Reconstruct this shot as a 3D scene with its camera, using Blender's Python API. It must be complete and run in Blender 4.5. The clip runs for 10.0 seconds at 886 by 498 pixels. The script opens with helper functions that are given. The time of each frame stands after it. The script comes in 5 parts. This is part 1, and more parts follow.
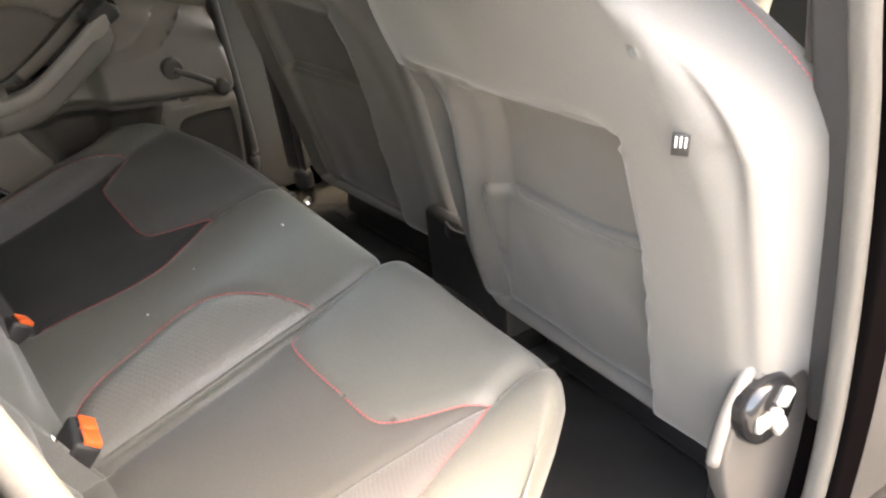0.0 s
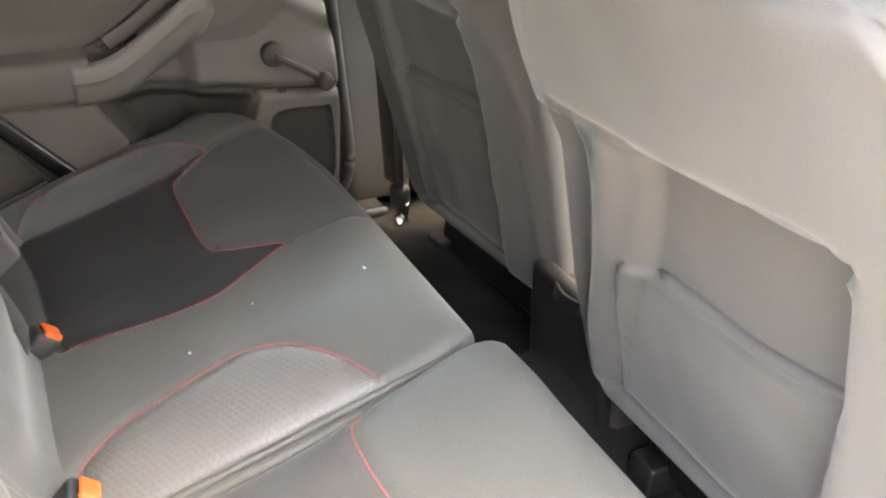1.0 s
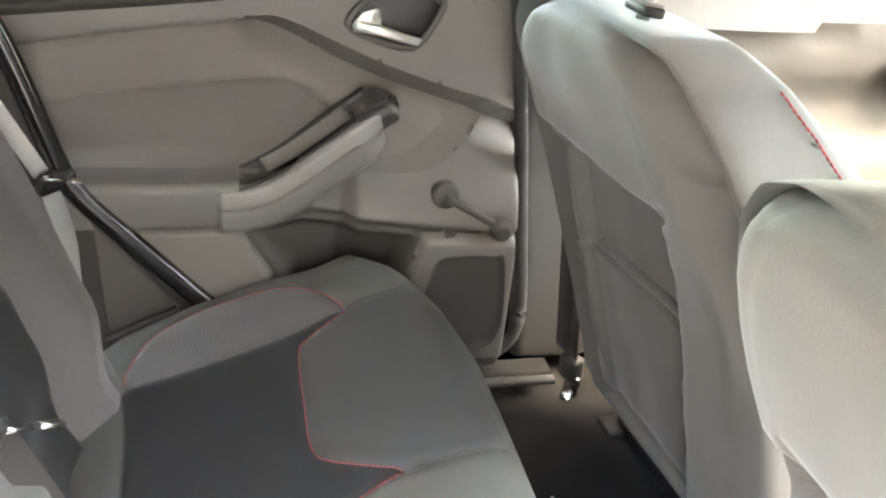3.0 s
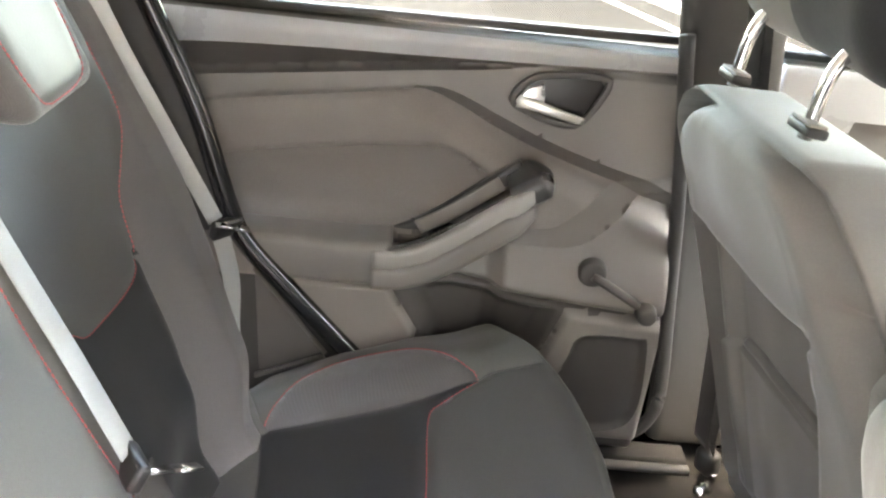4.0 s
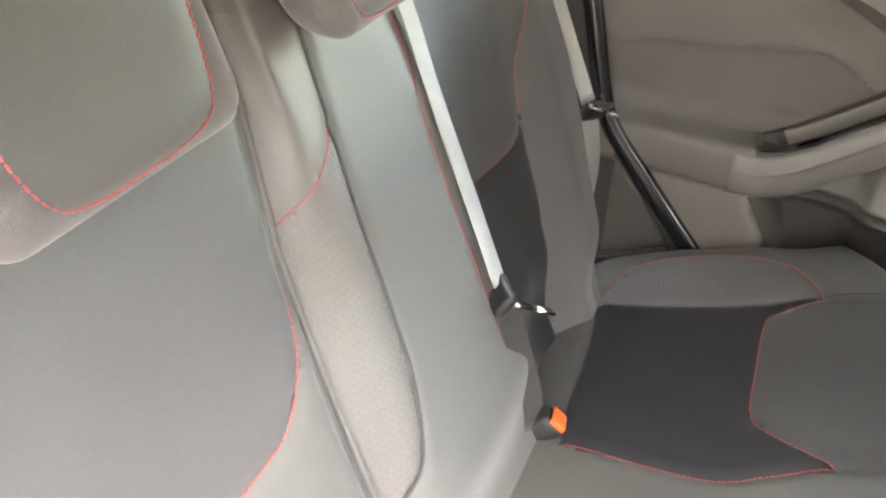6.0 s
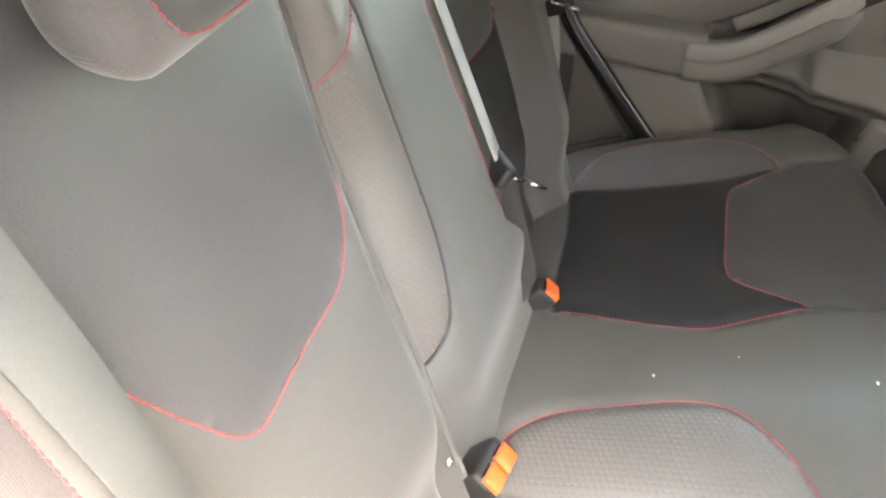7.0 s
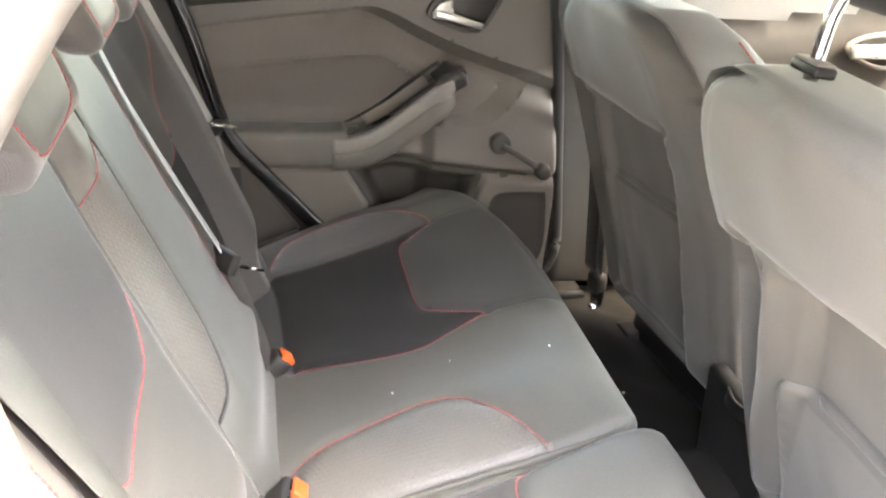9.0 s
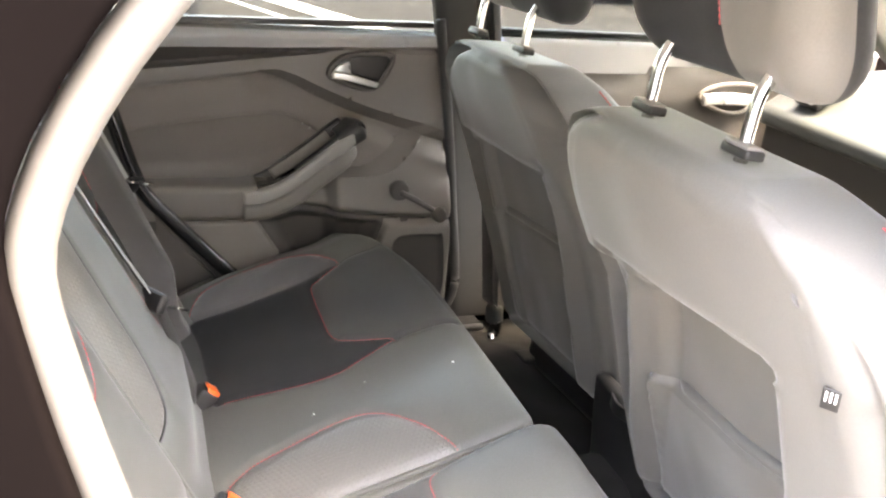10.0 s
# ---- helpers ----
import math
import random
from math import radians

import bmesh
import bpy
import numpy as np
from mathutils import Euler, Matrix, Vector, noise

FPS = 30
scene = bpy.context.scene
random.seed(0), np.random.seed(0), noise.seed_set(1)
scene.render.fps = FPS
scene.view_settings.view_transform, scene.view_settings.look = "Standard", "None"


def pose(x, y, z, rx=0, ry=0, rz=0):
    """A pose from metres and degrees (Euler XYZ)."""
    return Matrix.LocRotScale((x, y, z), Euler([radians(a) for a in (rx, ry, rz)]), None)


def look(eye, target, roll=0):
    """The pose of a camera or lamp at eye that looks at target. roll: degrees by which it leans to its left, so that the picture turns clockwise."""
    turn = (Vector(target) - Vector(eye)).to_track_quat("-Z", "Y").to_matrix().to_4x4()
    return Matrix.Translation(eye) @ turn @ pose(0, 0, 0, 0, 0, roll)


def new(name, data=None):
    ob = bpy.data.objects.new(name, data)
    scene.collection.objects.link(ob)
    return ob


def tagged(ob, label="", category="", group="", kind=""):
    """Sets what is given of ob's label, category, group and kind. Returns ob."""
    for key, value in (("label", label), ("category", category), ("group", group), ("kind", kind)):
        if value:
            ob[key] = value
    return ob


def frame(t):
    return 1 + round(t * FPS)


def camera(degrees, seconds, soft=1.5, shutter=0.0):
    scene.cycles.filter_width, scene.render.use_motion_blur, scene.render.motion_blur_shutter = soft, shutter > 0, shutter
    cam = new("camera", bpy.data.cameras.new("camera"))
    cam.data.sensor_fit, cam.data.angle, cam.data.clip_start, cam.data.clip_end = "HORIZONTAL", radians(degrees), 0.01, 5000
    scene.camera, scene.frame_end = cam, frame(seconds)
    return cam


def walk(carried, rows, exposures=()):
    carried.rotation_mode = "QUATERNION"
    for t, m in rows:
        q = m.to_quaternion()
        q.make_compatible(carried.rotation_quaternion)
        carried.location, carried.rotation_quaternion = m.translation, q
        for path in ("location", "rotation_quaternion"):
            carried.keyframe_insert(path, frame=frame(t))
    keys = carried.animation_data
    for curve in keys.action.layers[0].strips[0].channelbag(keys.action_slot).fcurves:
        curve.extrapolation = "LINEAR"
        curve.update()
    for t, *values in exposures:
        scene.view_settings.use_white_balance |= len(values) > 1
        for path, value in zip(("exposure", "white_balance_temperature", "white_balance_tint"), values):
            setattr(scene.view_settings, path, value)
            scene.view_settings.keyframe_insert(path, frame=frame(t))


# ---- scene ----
cam = camera(53.8, 10.0, soft=2.3)
PATH = [
    (0, (-0.144, -1.066, 1.192), (0.878, 0.342, 0.207), -1.0),
    (0.5, (-0.094, -0.964, 1.174), (0.877, 0.46, 0.16), 1.3),
    (1, (-0.034, -0.847, 1.151), (0.821, 0.661, 0.153), 4.6),
    (1.5, (0.036, -0.737, 1.152), (0.748, 0.825, 0.126), 5.1),
    (2, (0.079, -0.655, 1.156), (0.694, 0.946, 0.127), 5.3),
    (2.5, (0.093, -0.605, 1.164), (0.642, 1.04, 0.168), 5.9),
    (2.7, (0.098, -0.581, 1.173), (0.62, 1.094, 0.213), 6.2),
    (3.8, (0.129, -0.554, 1.263), (0.31, 1.225, 0.367), 6.0),
    (4, (0.128, -0.553, 1.26), (0.222, 1.233, 0.365), 6.7),
    (4.5, (0.12, -0.578, 1.265), (0.009, 1.185, 0.327), 8.6),
    (5, (0.108, -0.602, 1.26), (-0.227, 1.105, 0.274), 7.0),
    (5.5, (0.1, -0.622, 1.254), (-0.35, 1.021, 0.206), 7.3),
    (6, (0.09, -0.644, 1.248), (-0.473, 0.911, 0.123), 5.1),
    (7.3, (0.006, -0.792, 1.199), (-0.256, 0.781, -0.009), 6.0),
    (7.5, (-0.007, -0.814, 1.202), (-0.215, 0.778, 0.009), 6.0),
    (8, (-0.036, -0.867, 1.21), (-0.003, 0.794, 0.096), 6.4),
    (8.5, (-0.06, -0.914, 1.22), (0.247, 0.766, 0.18), 6.6),
    (9, (-0.07, -0.97, 1.239), (0.36, 0.766, 0.345), 5.6),
    (9.5, (-0.088, -1.053, 1.249), (0.463, 0.691, 0.441), 6.4),
    (10, (-0.118, -1.112, 1.262), (0.536, 0.623, 0.511), 5.5),
]
walk(cam, [(t, look(eye, target, roll)) for t, eye, target, roll in PATH],
     exposures=[(0.0, 4.45, 9200, 12), (1.0, 5.0, 8900, 13), (2.0, 5.65, 8500, 11), (3.0, 5.7, 8400, 11), (4.5, 5.62, 8700, 14), (6.0, 5.52, 8900, 14), (7.5, 5.0, 8900, 12), (8.5, 5.1, 9000, 14), (9.0, 5.25, 8900, 14), (9.5, 5.1, 8900, 15), (10.0, 5.0, 8800, 15)])

# ---------------------------------------------------------------- light
world = bpy.data.worlds.new("sky")
scene.world = world
world.use_nodes = True
wn = world.node_tree.nodes
sky = wn.new("ShaderNodeTexSky")
sky.sky_type, sky.sun_disc = "NISHITA", False
sky.sun_elevation, sky.sun_rotation = radians(70), radians(120)
sky.air_density, sky.dust_density, sky.ozone_density = 1.0, 4.0, 1.0
world.node_tree.links.new(sky.outputs[0], wn["Background"].inputs[0])
wn["Background"].inputs[1].default_value = 0.30
sun_data = bpy.data.lights.new("sun", "SUN")
sun_data.energy, sun_data.angle, sun_data.color = 0.6, radians(14), (1.0, 0.965, 0.91)
sun = new("sun", sun_data)
sun.matrix_world = look((2.96, -1.71, 9.40), (0, 0, 0))


# ---------------------------------------------------------------- materials
def material(name, colour, rough=0.6, metal=0.0, vary=0.12, grain=250.0, bump=0.15, blotch=9.0, sheen=0.0, coat=0.0, spec=0.5):
    """A surface with blotches, grain and a fine relief; sizes in metres."""
    m = bpy.data.materials.new(name)
    m.use_nodes = True
    nt = m.node_tree
    b = nt.nodes["Principled BSDF"]
    b.inputs["Roughness"].default_value = rough
    b.inputs["Metallic"].default_value = metal
    b.inputs["Sheen Weight"].default_value = sheen
    b.inputs["Sheen Roughness"].default_value = 0.4
    b.inputs["Coat Weight"].default_value = coat
    b.inputs["Specular IOR Level"].default_value = spec
    tc = nt.nodes.new("ShaderNodeTexCoord")
    big, fine = nt.nodes.new("ShaderNodeTexNoise"), nt.nodes.new("ShaderNodeTexNoise")
    big.inputs["Scale"].default_value, big.inputs["Detail"].default_value = blotch, 5
    fine.inputs["Scale"].default_value, fine.inputs["Detail"].default_value = grain, 3
    for n in (big, fine):
        nt.links.new(tc.outputs["Object"], n.inputs["Vector"])
    add = nt.nodes.new("ShaderNodeMath")
    add.operation = "ADD"
    nt.links.new(big.outputs["Fac"], add.inputs[0])
    nt.links.new(fine.outputs["Fac"], add.inputs[1])
    ramp = nt.nodes.new("ShaderNodeMapRange")
    ramp.inputs["From Min"].default_value, ramp.inputs["From Max"].default_value = 0.6, 1.4
    ramp.inputs["To Min"].default_value, ramp.inputs["To Max"].default_value = 1 - vary, 1 + vary
    nt.links.new(add.outputs[0], ramp.inputs["Value"])
    mul = nt.nodes.new("ShaderNodeVectorMath")
    mul.operation = "SCALE"
    mul.inputs[0].default_value = colour
    nt.links.new(ramp.outputs[0], mul.inputs["Scale"])
    nt.links.new(mul.outputs[0], b.inputs["Base Color"])
    rr = nt.nodes.new("ShaderNodeMapRange")
    rr.inputs["From Min"].default_value, rr.inputs["From Max"].default_value = 0.3, 0.7
    rr.inputs["To Min"].default_value, rr.inputs["To Max"].default_value = max(0.02, rough - 0.08), min(1, rough + 0.08)
    nt.links.new(big.outputs["Fac"], rr.inputs["Value"])
    nt.links.new(rr.outputs[0], b.inputs["Roughness"])
    if bump:
        bp = nt.nodes.new("ShaderNodeBump")
        bp.inputs["Strength"].default_value, bp.inputs["Distance"].default_value = bump, 0.002
        nt.links.new(fine.outputs["Fac"], bp.inputs["Height"])
        nt.links.new(bp.outputs[0], b.inputs["Normal"])
    return m


def glass(name, tint):
    """A tinted car window: clear colour with a mirror gloss that grows towards grazing."""
    m = bpy.data.materials.new(name)
    m.use_nodes = True
    nt = m.node_tree
    nt.nodes.remove(nt.nodes["Principled BSDF"])
    clear, gloss, mix = nt.nodes.new("ShaderNodeBsdfTransparent"), nt.nodes.new("ShaderNodeBsdfGlossy"), nt.nodes.new("ShaderNodeMixShader")
    clear.inputs["Color"].default_value = (*tint, 1)
    gloss.inputs["Roughness"].default_value = 0.02
    fresnel = nt.nodes.new("ShaderNodeFresnel")
    fresnel.inputs["IOR"].default_value = 1.35
    nt.links.new(fresnel.outputs[0], mix.inputs["Fac"])
    nt.links.new(clear.outputs[0], mix.inputs[1])
    nt.links.new(gloss.outputs[0], mix.inputs[2])
    nt.links.new(mix.outputs[0], nt.nodes["Material Output"].inputs["Surface"])
    return m


def woven(name, colour, rough=0.85, pitch=0.0016, sheen=0.3, vary=0.12, along="X"):
    """Cloth or webbing: material() with ribs of the given pitch in its relief."""
    m = material(name, colour, rough, vary=vary, grain=500, bump=0.0, blotch=7, sheen=sheen, spec=0.3)
    nt = m.node_tree
    tc = nt.nodes.new("ShaderNodeTexCoord")
    w1, w2 = nt.nodes.new("ShaderNodeTexWave"), nt.nodes.new("ShaderNodeTexWave")
    for w, d in ((w1, "X" if along != "X" else "Y"), (w2, "Z")):
        w.bands_direction = d
        w.inputs["Scale"].default_value = 0.314 / pitch
        w.inputs["Distortion"].default_value = 0.4
        nt.links.new(tc.outputs["Object"], w.inputs["Vector"])
    a = nt.nodes.new("ShaderNodeMath")
    a.operation = "MULTIPLY"
    nt.links.new(w1.outputs["Fac"], a.inputs[0])
    nt.links.new(w2.outputs["Fac"], a.inputs[1])
    bp = nt.nodes.new("ShaderNodeBump")
    bp.inputs["Strength"].default_value, bp.inputs["Distance"].default_value = 0.35, 0.0008
    nt.links.new(a.outputs[0], bp.inputs["Height"])
    nt.links.new(bp.outputs[0], nt.nodes["Principled BSDF"].inputs["Normal"])
    return m


M_COVER = material("seat_cover_charcoal", (0.112, 0.115, 0.108), 0.48, vary=0.10, grain=420, bump=0.10, sheen=0.25)
M_BENCH = material("seat_cover_charcoal_smooth", (0.105, 0.107, 0.098), 0.46, vary=0.12, grain=420, bump=0.10, sheen=0.12, spec=0.3)
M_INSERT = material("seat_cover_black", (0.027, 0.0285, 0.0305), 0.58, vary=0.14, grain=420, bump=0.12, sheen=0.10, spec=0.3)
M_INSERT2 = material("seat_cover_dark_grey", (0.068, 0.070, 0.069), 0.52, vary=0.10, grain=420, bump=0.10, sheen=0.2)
# Black insert fabric again, lightened to stand for daylight at the doorway.
M_INSERT_LIT = material("seat_cover_black_lit", (0.078, 0.076, 0.072), 0.60, vary=0.12, grain=420, bump=0.10, sheen=0.15, spec=0.3)
M_INSERT3 = material("seat_cover_mid_grey", (0.086, 0.089, 0.090), 0.50, vary=0.10, grain=420, bump=0.10, sheen=0.2)
M_SIDE = woven("seat_cover_grey_cloth", (0.108, 0.103, 0.102), 0.85)
M_GUSSETS = material("embossed_charcoal_gusset", (0.122, 0.120, 0.111), 0.42, vary=0.08, grain=300, bump=0.08, sheen=0.1)
M_GUSSET = material("embossed_grey_gusset", (0.140, 0.136, 0.127), 0.46, vary=0.08, grain=300, bump=0.08, sheen=0.1)
M_HEX = material("embossed_grey_cells", (0.140, 0.136, 0.127), 0.40, vary=0.08, grain=300, bump=0.05)
M_BACK = material("seat_back_cover", (0.150, 0.145, 0.134), 0.7, vary=0.08, grain=420, bump=0.10, sheen=0.3)
M_RED = material("red_thread", (0.46, 0.085, 0.092), 0.75, vary=0.15, grain=900, bump=0.1)
M_PIPE = material("dark_piping", (0.04, 0.04, 0.042), 0.6)
M_DOOR = material("door_plastic_dark", (0.078, 0.072, 0.067), 0.55, vary=0.08, grain=700, bump=0.18)
M_BAND = material("door_plastic_mid", (0.175, 0.163, 0.151), 0.5, vary=0.06, grain=700, bump=0.15)
M_DOOR2 = material("door_plastic_grey", (0.205, 0.190, 0.175), 0.55, vary=0.06, grain=700, bump=0.15)
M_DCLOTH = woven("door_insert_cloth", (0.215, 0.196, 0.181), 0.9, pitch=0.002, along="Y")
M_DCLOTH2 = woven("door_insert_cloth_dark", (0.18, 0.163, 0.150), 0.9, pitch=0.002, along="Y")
# Ledge plastic made pale and bluish to imitate sky light from the windows.
M_LEDGE_LIT = material("ledge_plastic_sky_lit", (0.33, 0.335, 0.338), 0.32, vary=0.05, grain=800, bump=0.12)
M_ARM = material("armrest_satin_plastic", (0.27, 0.258, 0.242), 0.36, vary=0.05, grain=900, bump=0.06)
M_BLACK = material("black_plastic", (0.022, 0.021, 0.021), 0.45, vary=0.15, grain=600, bump=0.12)
M_GLOSS = material("gloss_black", (0.012, 0.012, 0.013), 0.18, vary=0.1, bump=0.0)
M_POCKET = material("pull_pocket_plastic", (0.040, 0.038, 0.037), 0.30, vary=0.1, grain=700, bump=0.06)
M_RUBBER = material("door_seal_rubber", (0.030, 0.029, 0.029), 0.55, vary=0.15, grain=300, bump=0.1)
# Door plastic darkened to carry the shade of the slanting hollow.
M_HOLLOW_SHADE = material("door_plastic_shaded", (0.150, 0.139, 0.128), 0.55, vary=0.06, grain=700, bump=0.15)
M_SEAL = material("grey_door_seal", (0.088, 0.084, 0.078), 0.5, vary=0.1, grain=300, bump=0.1)
M_CARPET = material("black_carpet", (0.018, 0.017, 0.016), 0.95, vary=0.35, grain=900, bump=0.6, blotch=14, sheen=0.04, spec=0.2)
M_CONSOLE = material("console_brown_grey", (0.06, 0.055, 0.049), 0.7, vary=0.1)
M_PILLAR = material("pillar_trim", (0.045, 0.043, 0.041), 0.6, vary=0.06, grain=600, bump=0.15)
M_HEAD = woven("headliner", (0.62, 0.605, 0.565), 0.95, pitch=0.003)
# Webbing colour raised for the light that the rear straps reflect.
M_BELT_LIT = woven("belt_webbing_lit", (0.42, 0.43, 0.42), 0.5, pitch=0.0013, sheen=0.1)
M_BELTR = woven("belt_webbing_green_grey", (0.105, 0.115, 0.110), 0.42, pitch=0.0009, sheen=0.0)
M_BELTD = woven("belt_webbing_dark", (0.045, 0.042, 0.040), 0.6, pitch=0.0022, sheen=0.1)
M_BTN = material("buckle_button_red", (0.85, 0.13, 0.03), 0.4, vary=0.08, bump=0.05)
M_CHROME = material("polished_steel", (0.80, 0.80, 0.80), 0.14, metal=1.0, vary=0.04, bump=0.0)
M_SATIN = material("satin_silver", (0.72, 0.72, 0.70), 0.3, metal=0.6, vary=0.04, bump=0.0)
M_PAINT = material("dark_body_paint", (0.003, 0.0024, 0.0024), 0.5, vary=0.1, bump=0.0, spec=0.0)
M_DASH = material("dashboard_plastic", (0.045, 0.049, 0.047), 0.5, vary=0.06, grain=700, bump=0.2)
M_ASPHALT = material("asphalt", (0.016, 0.016, 0.0165), 0.95, vary=0.3, grain=60, bump=0.3, blotch=0.6, spec=0.0)
M_LINE = material("road_paint", (0.27, 0.27, 0.26), 0.7, vary=0.1, grain=40, blotch=2)
M_WHITEP = material("pale_car_paint", (0.085, 0.083, 0.072), 0.5, vary=0.04, bump=0.0, spec=0.2)
M_GREYP = material("grey_car_paint", (0.42, 0.43, 0.44), 0.3, vary=0.04, bump=0.0, coat=0.8)
M_TYRE = material("tyre_rubber", (0.02, 0.02, 0.02), 0.85)
M_LINT = material("white_lint", (0.8, 0.8, 0.78), 0.9, bump=0.0)
M_FOLD_SHADE = material("belt_fold_shade", (0.02, 0.018, 0.018), 0.5, bump=0.05)
M_LABEL = material("label_cloth", (0.03, 0.03, 0.03), 0.7)
M_GLASS = glass("green_tinted_glass", (0.70, 0.73, 0.70))
M_SCREEN = glass("windscreen_glass", (0.84, 0.87, 0.85))
M_PRIVACY = glass("dark_tinted_glass", (0.40, 0.41, 0.40))
M_WALL = material("rendered_wall", (0.36, 0.34, 0.30), 0.9, vary=0.15, grain=30, bump=0.4, blotch=0.8)
M_PAVE = material("bounce_paving", (0.30, 0.29, 0.27), 0.9, vary=0.15, grain=40, bump=0.4, blotch=0.9)


# ---------------------------------------------------------------- mesh tools
def thing(name, label, category, group="", kind=""):
    return tagged(new(name), label, category, group, kind)


def part(name, mesh, mat, parent=None, label="", smooth=True):
    """Links a bmesh or a (verts, faces) pair as one mesh object under a parent."""
    me = bpy.data.meshes.new(name)
    if isinstance(mesh, tuple):
        me.from_pydata([tuple(v) for v in mesh[0]], [], [tuple(f) for f in mesh[1]])
    else:
        bmesh.ops.recalc_face_normals(mesh, faces=mesh.faces)
        mesh.to_mesh(me)
        mesh.free()
    me.polygons.foreach_set("use_smooth", [smooth] * len(me.polygons))
    me.materials.append(mat)
    me.update()
    ob = new(name, me)
    ob.parent = parent
    if label:
        ob["label"] = label
    return ob


def curve(pts, step=0.006, closed=False):
    """A smooth line through the points (any dimension), sampled evenly."""
    p = np.array(pts, float)
    n = len(p)
    q = np.vstack([p[-1], p, p[0], p[1]]) if closed else np.vstack([2 * p[0] - p[1], p, 2 * p[-1] - p[-2]])
    out = []
    for i in range(n if closed else n - 1):
        a, b, c, d = q[i], q[i + 1], q[i + 2], q[i + 3]
        k = max(2, int(np.linalg.norm(c - b) / step))
        t = (np.arange(k) / k)[:, None]
        out.append(0.5 * (2 * b + (c - a) * t + (2 * a - 5 * b + 4 * c - d) * t ** 2 + (3 * b - a - 3 * c + d) * t ** 3))
    if not closed:
        out.append(p[-1:])
    return np.vstack(out)


def sweep(path, section, up=(0, 0, 1), closed=False, scale=None, caps=True):
    """A section (list of (side, up)) drawn along a 3D path, as verts and faces."""
    p = np.array(path, float)
    n, k = len(p), len(section)
    t = np.gradient(p, axis=0)
    if closed:
        t = np.roll(p, -1, 0) - np.roll(p, 1, 0)
    t /= np.linalg.norm(t, axis=1)[:, None] + 1e-9
    upv = np.array(up, float) if np.ndim(up) == 2 else np.tile(np.array(up, float), (n, 1))
    side = np.cross(t, upv)
    side /= np.linalg.norm(side, axis=1)[:, None] + 1e-9
    u2 = np.cross(side, t)
    sc = np.ones(n) if scale is None else np.array(scale)
    v = [p[i] + sc[i] * (s * side[i] + w * u2[i]) for i in range(n) for s, w in section]
    f = []
    for i in range(n if closed else n - 1):
        for j in range(k):
            a, b = i * k + j, i * k + (j + 1) % k
            c, d = ((i + 1) % n) * k + (j + 1) % k, ((i + 1) % n) * k + j
            f.append((a, b, c, d))
    if caps and not closed:
        f += [tuple(range(k))[::-1], tuple((n - 1) * k + j for j in range(k))]
    return v, f


def ring(r, n=10, sy=1.0):
    return [(r * math.cos(2 * math.pi * i / n), sy * r * math.sin(2 * math.pi * i / n)) for i in range(n)]


def oblong(w, h, r, n=4):
    """A rounded rectangle section, w by h."""
    out = []
    for cx, cy, a0 in ((w / 2 - r, h / 2 - r, 0), (-w / 2 + r, h / 2 - r, 90), (-w / 2 + r, -h / 2 + r, 180), (w / 2 - r, -h / 2 + r, 270)):
        for i in range(n + 1):
            a = radians(a0 + 90 * i / n)
            out.append((cx + r * math.cos(a), cy + r * math.sin(a)))
    return out


def block(size, r=0.004, at=Matrix(), seg=2):
    """A bevelled box as a bmesh."""
    bm = bmesh.new()
    bmesh.ops.create_cube(bm, size=1, matrix=Matrix.Diagonal((*size, 1)))
    if r:
        bmesh.ops.bevel(bm, geom=bm.edges[:], offset=r, segments=seg, affect="EDGES", profile=0.5)
    bmesh.ops.transform(bm, matrix=at, verts=bm.verts)
    return bm


def disc(r1, r2, depth, at=Matrix(), n=28, r=0.002):
    """A bevelled round as a bmesh, axis z."""
    bm = bmesh.new()
    bmesh.ops.create_cone(bm, cap_ends=True, segments=n, radius1=r1, radius2=r2, depth=depth)
    if r:
        rim = [e for e in bm.edges if abs(e.verts[0].co.z - e.verts[1].co.z) < 1e-6]
        bmesh.ops.bevel(bm, geom=rim, offset=r, segments=2, affect="EDGES", profile=0.5)
    bmesh.ops.transform(bm, matrix=at, verts=bm.verts)
    return bm


def prism(outline, depth, at=Matrix(), r=0.003):
    """An outline in x, y with thickness along z, bevelled."""
    bm = bmesh.new()
    f = bm.faces.new([bm.verts.new((x, y, 0)) for x, y in outline])
    bmesh.ops.recalc_face_normals(bm, faces=[f])
    e = bmesh.ops.extrude_face_region(bm, geom=[f])
    bmesh.ops.translate(bm, vec=(0, 0, depth), verts=[v for v in e["geom"] if isinstance(v, bmesh.types.BMVert)])
    bmesh.ops.recalc_face_normals(bm, faces=bm.faces)
    if r:
        sharp = [ed for ed in bm.edges if len(ed.link_faces) == 2 and ed.calc_face_angle() > 0.9]
        bmesh.ops.bevel(bm, geom=sharp, offset=r, segments=2, affect="EDGES", profile=0.5)
    bmesh.ops.transform(bm, matrix=at, verts=bm.verts)
    return bm


def inside(poly, a, b):
    """Which of the plan points lie in the polygon."""
    hit = np.zeros(len(a), bool)
    for (x1, y1), (x2, y2) in zip(poly, np.roll(poly, -1, 0)):
        if y1 == y2:
            continue
        c = ((y1 > b) != (y2 > b)) & (a < (x2 - x1) * (b - y1) / (y2 - y1) + x1)
        hit ^= c
    return hit


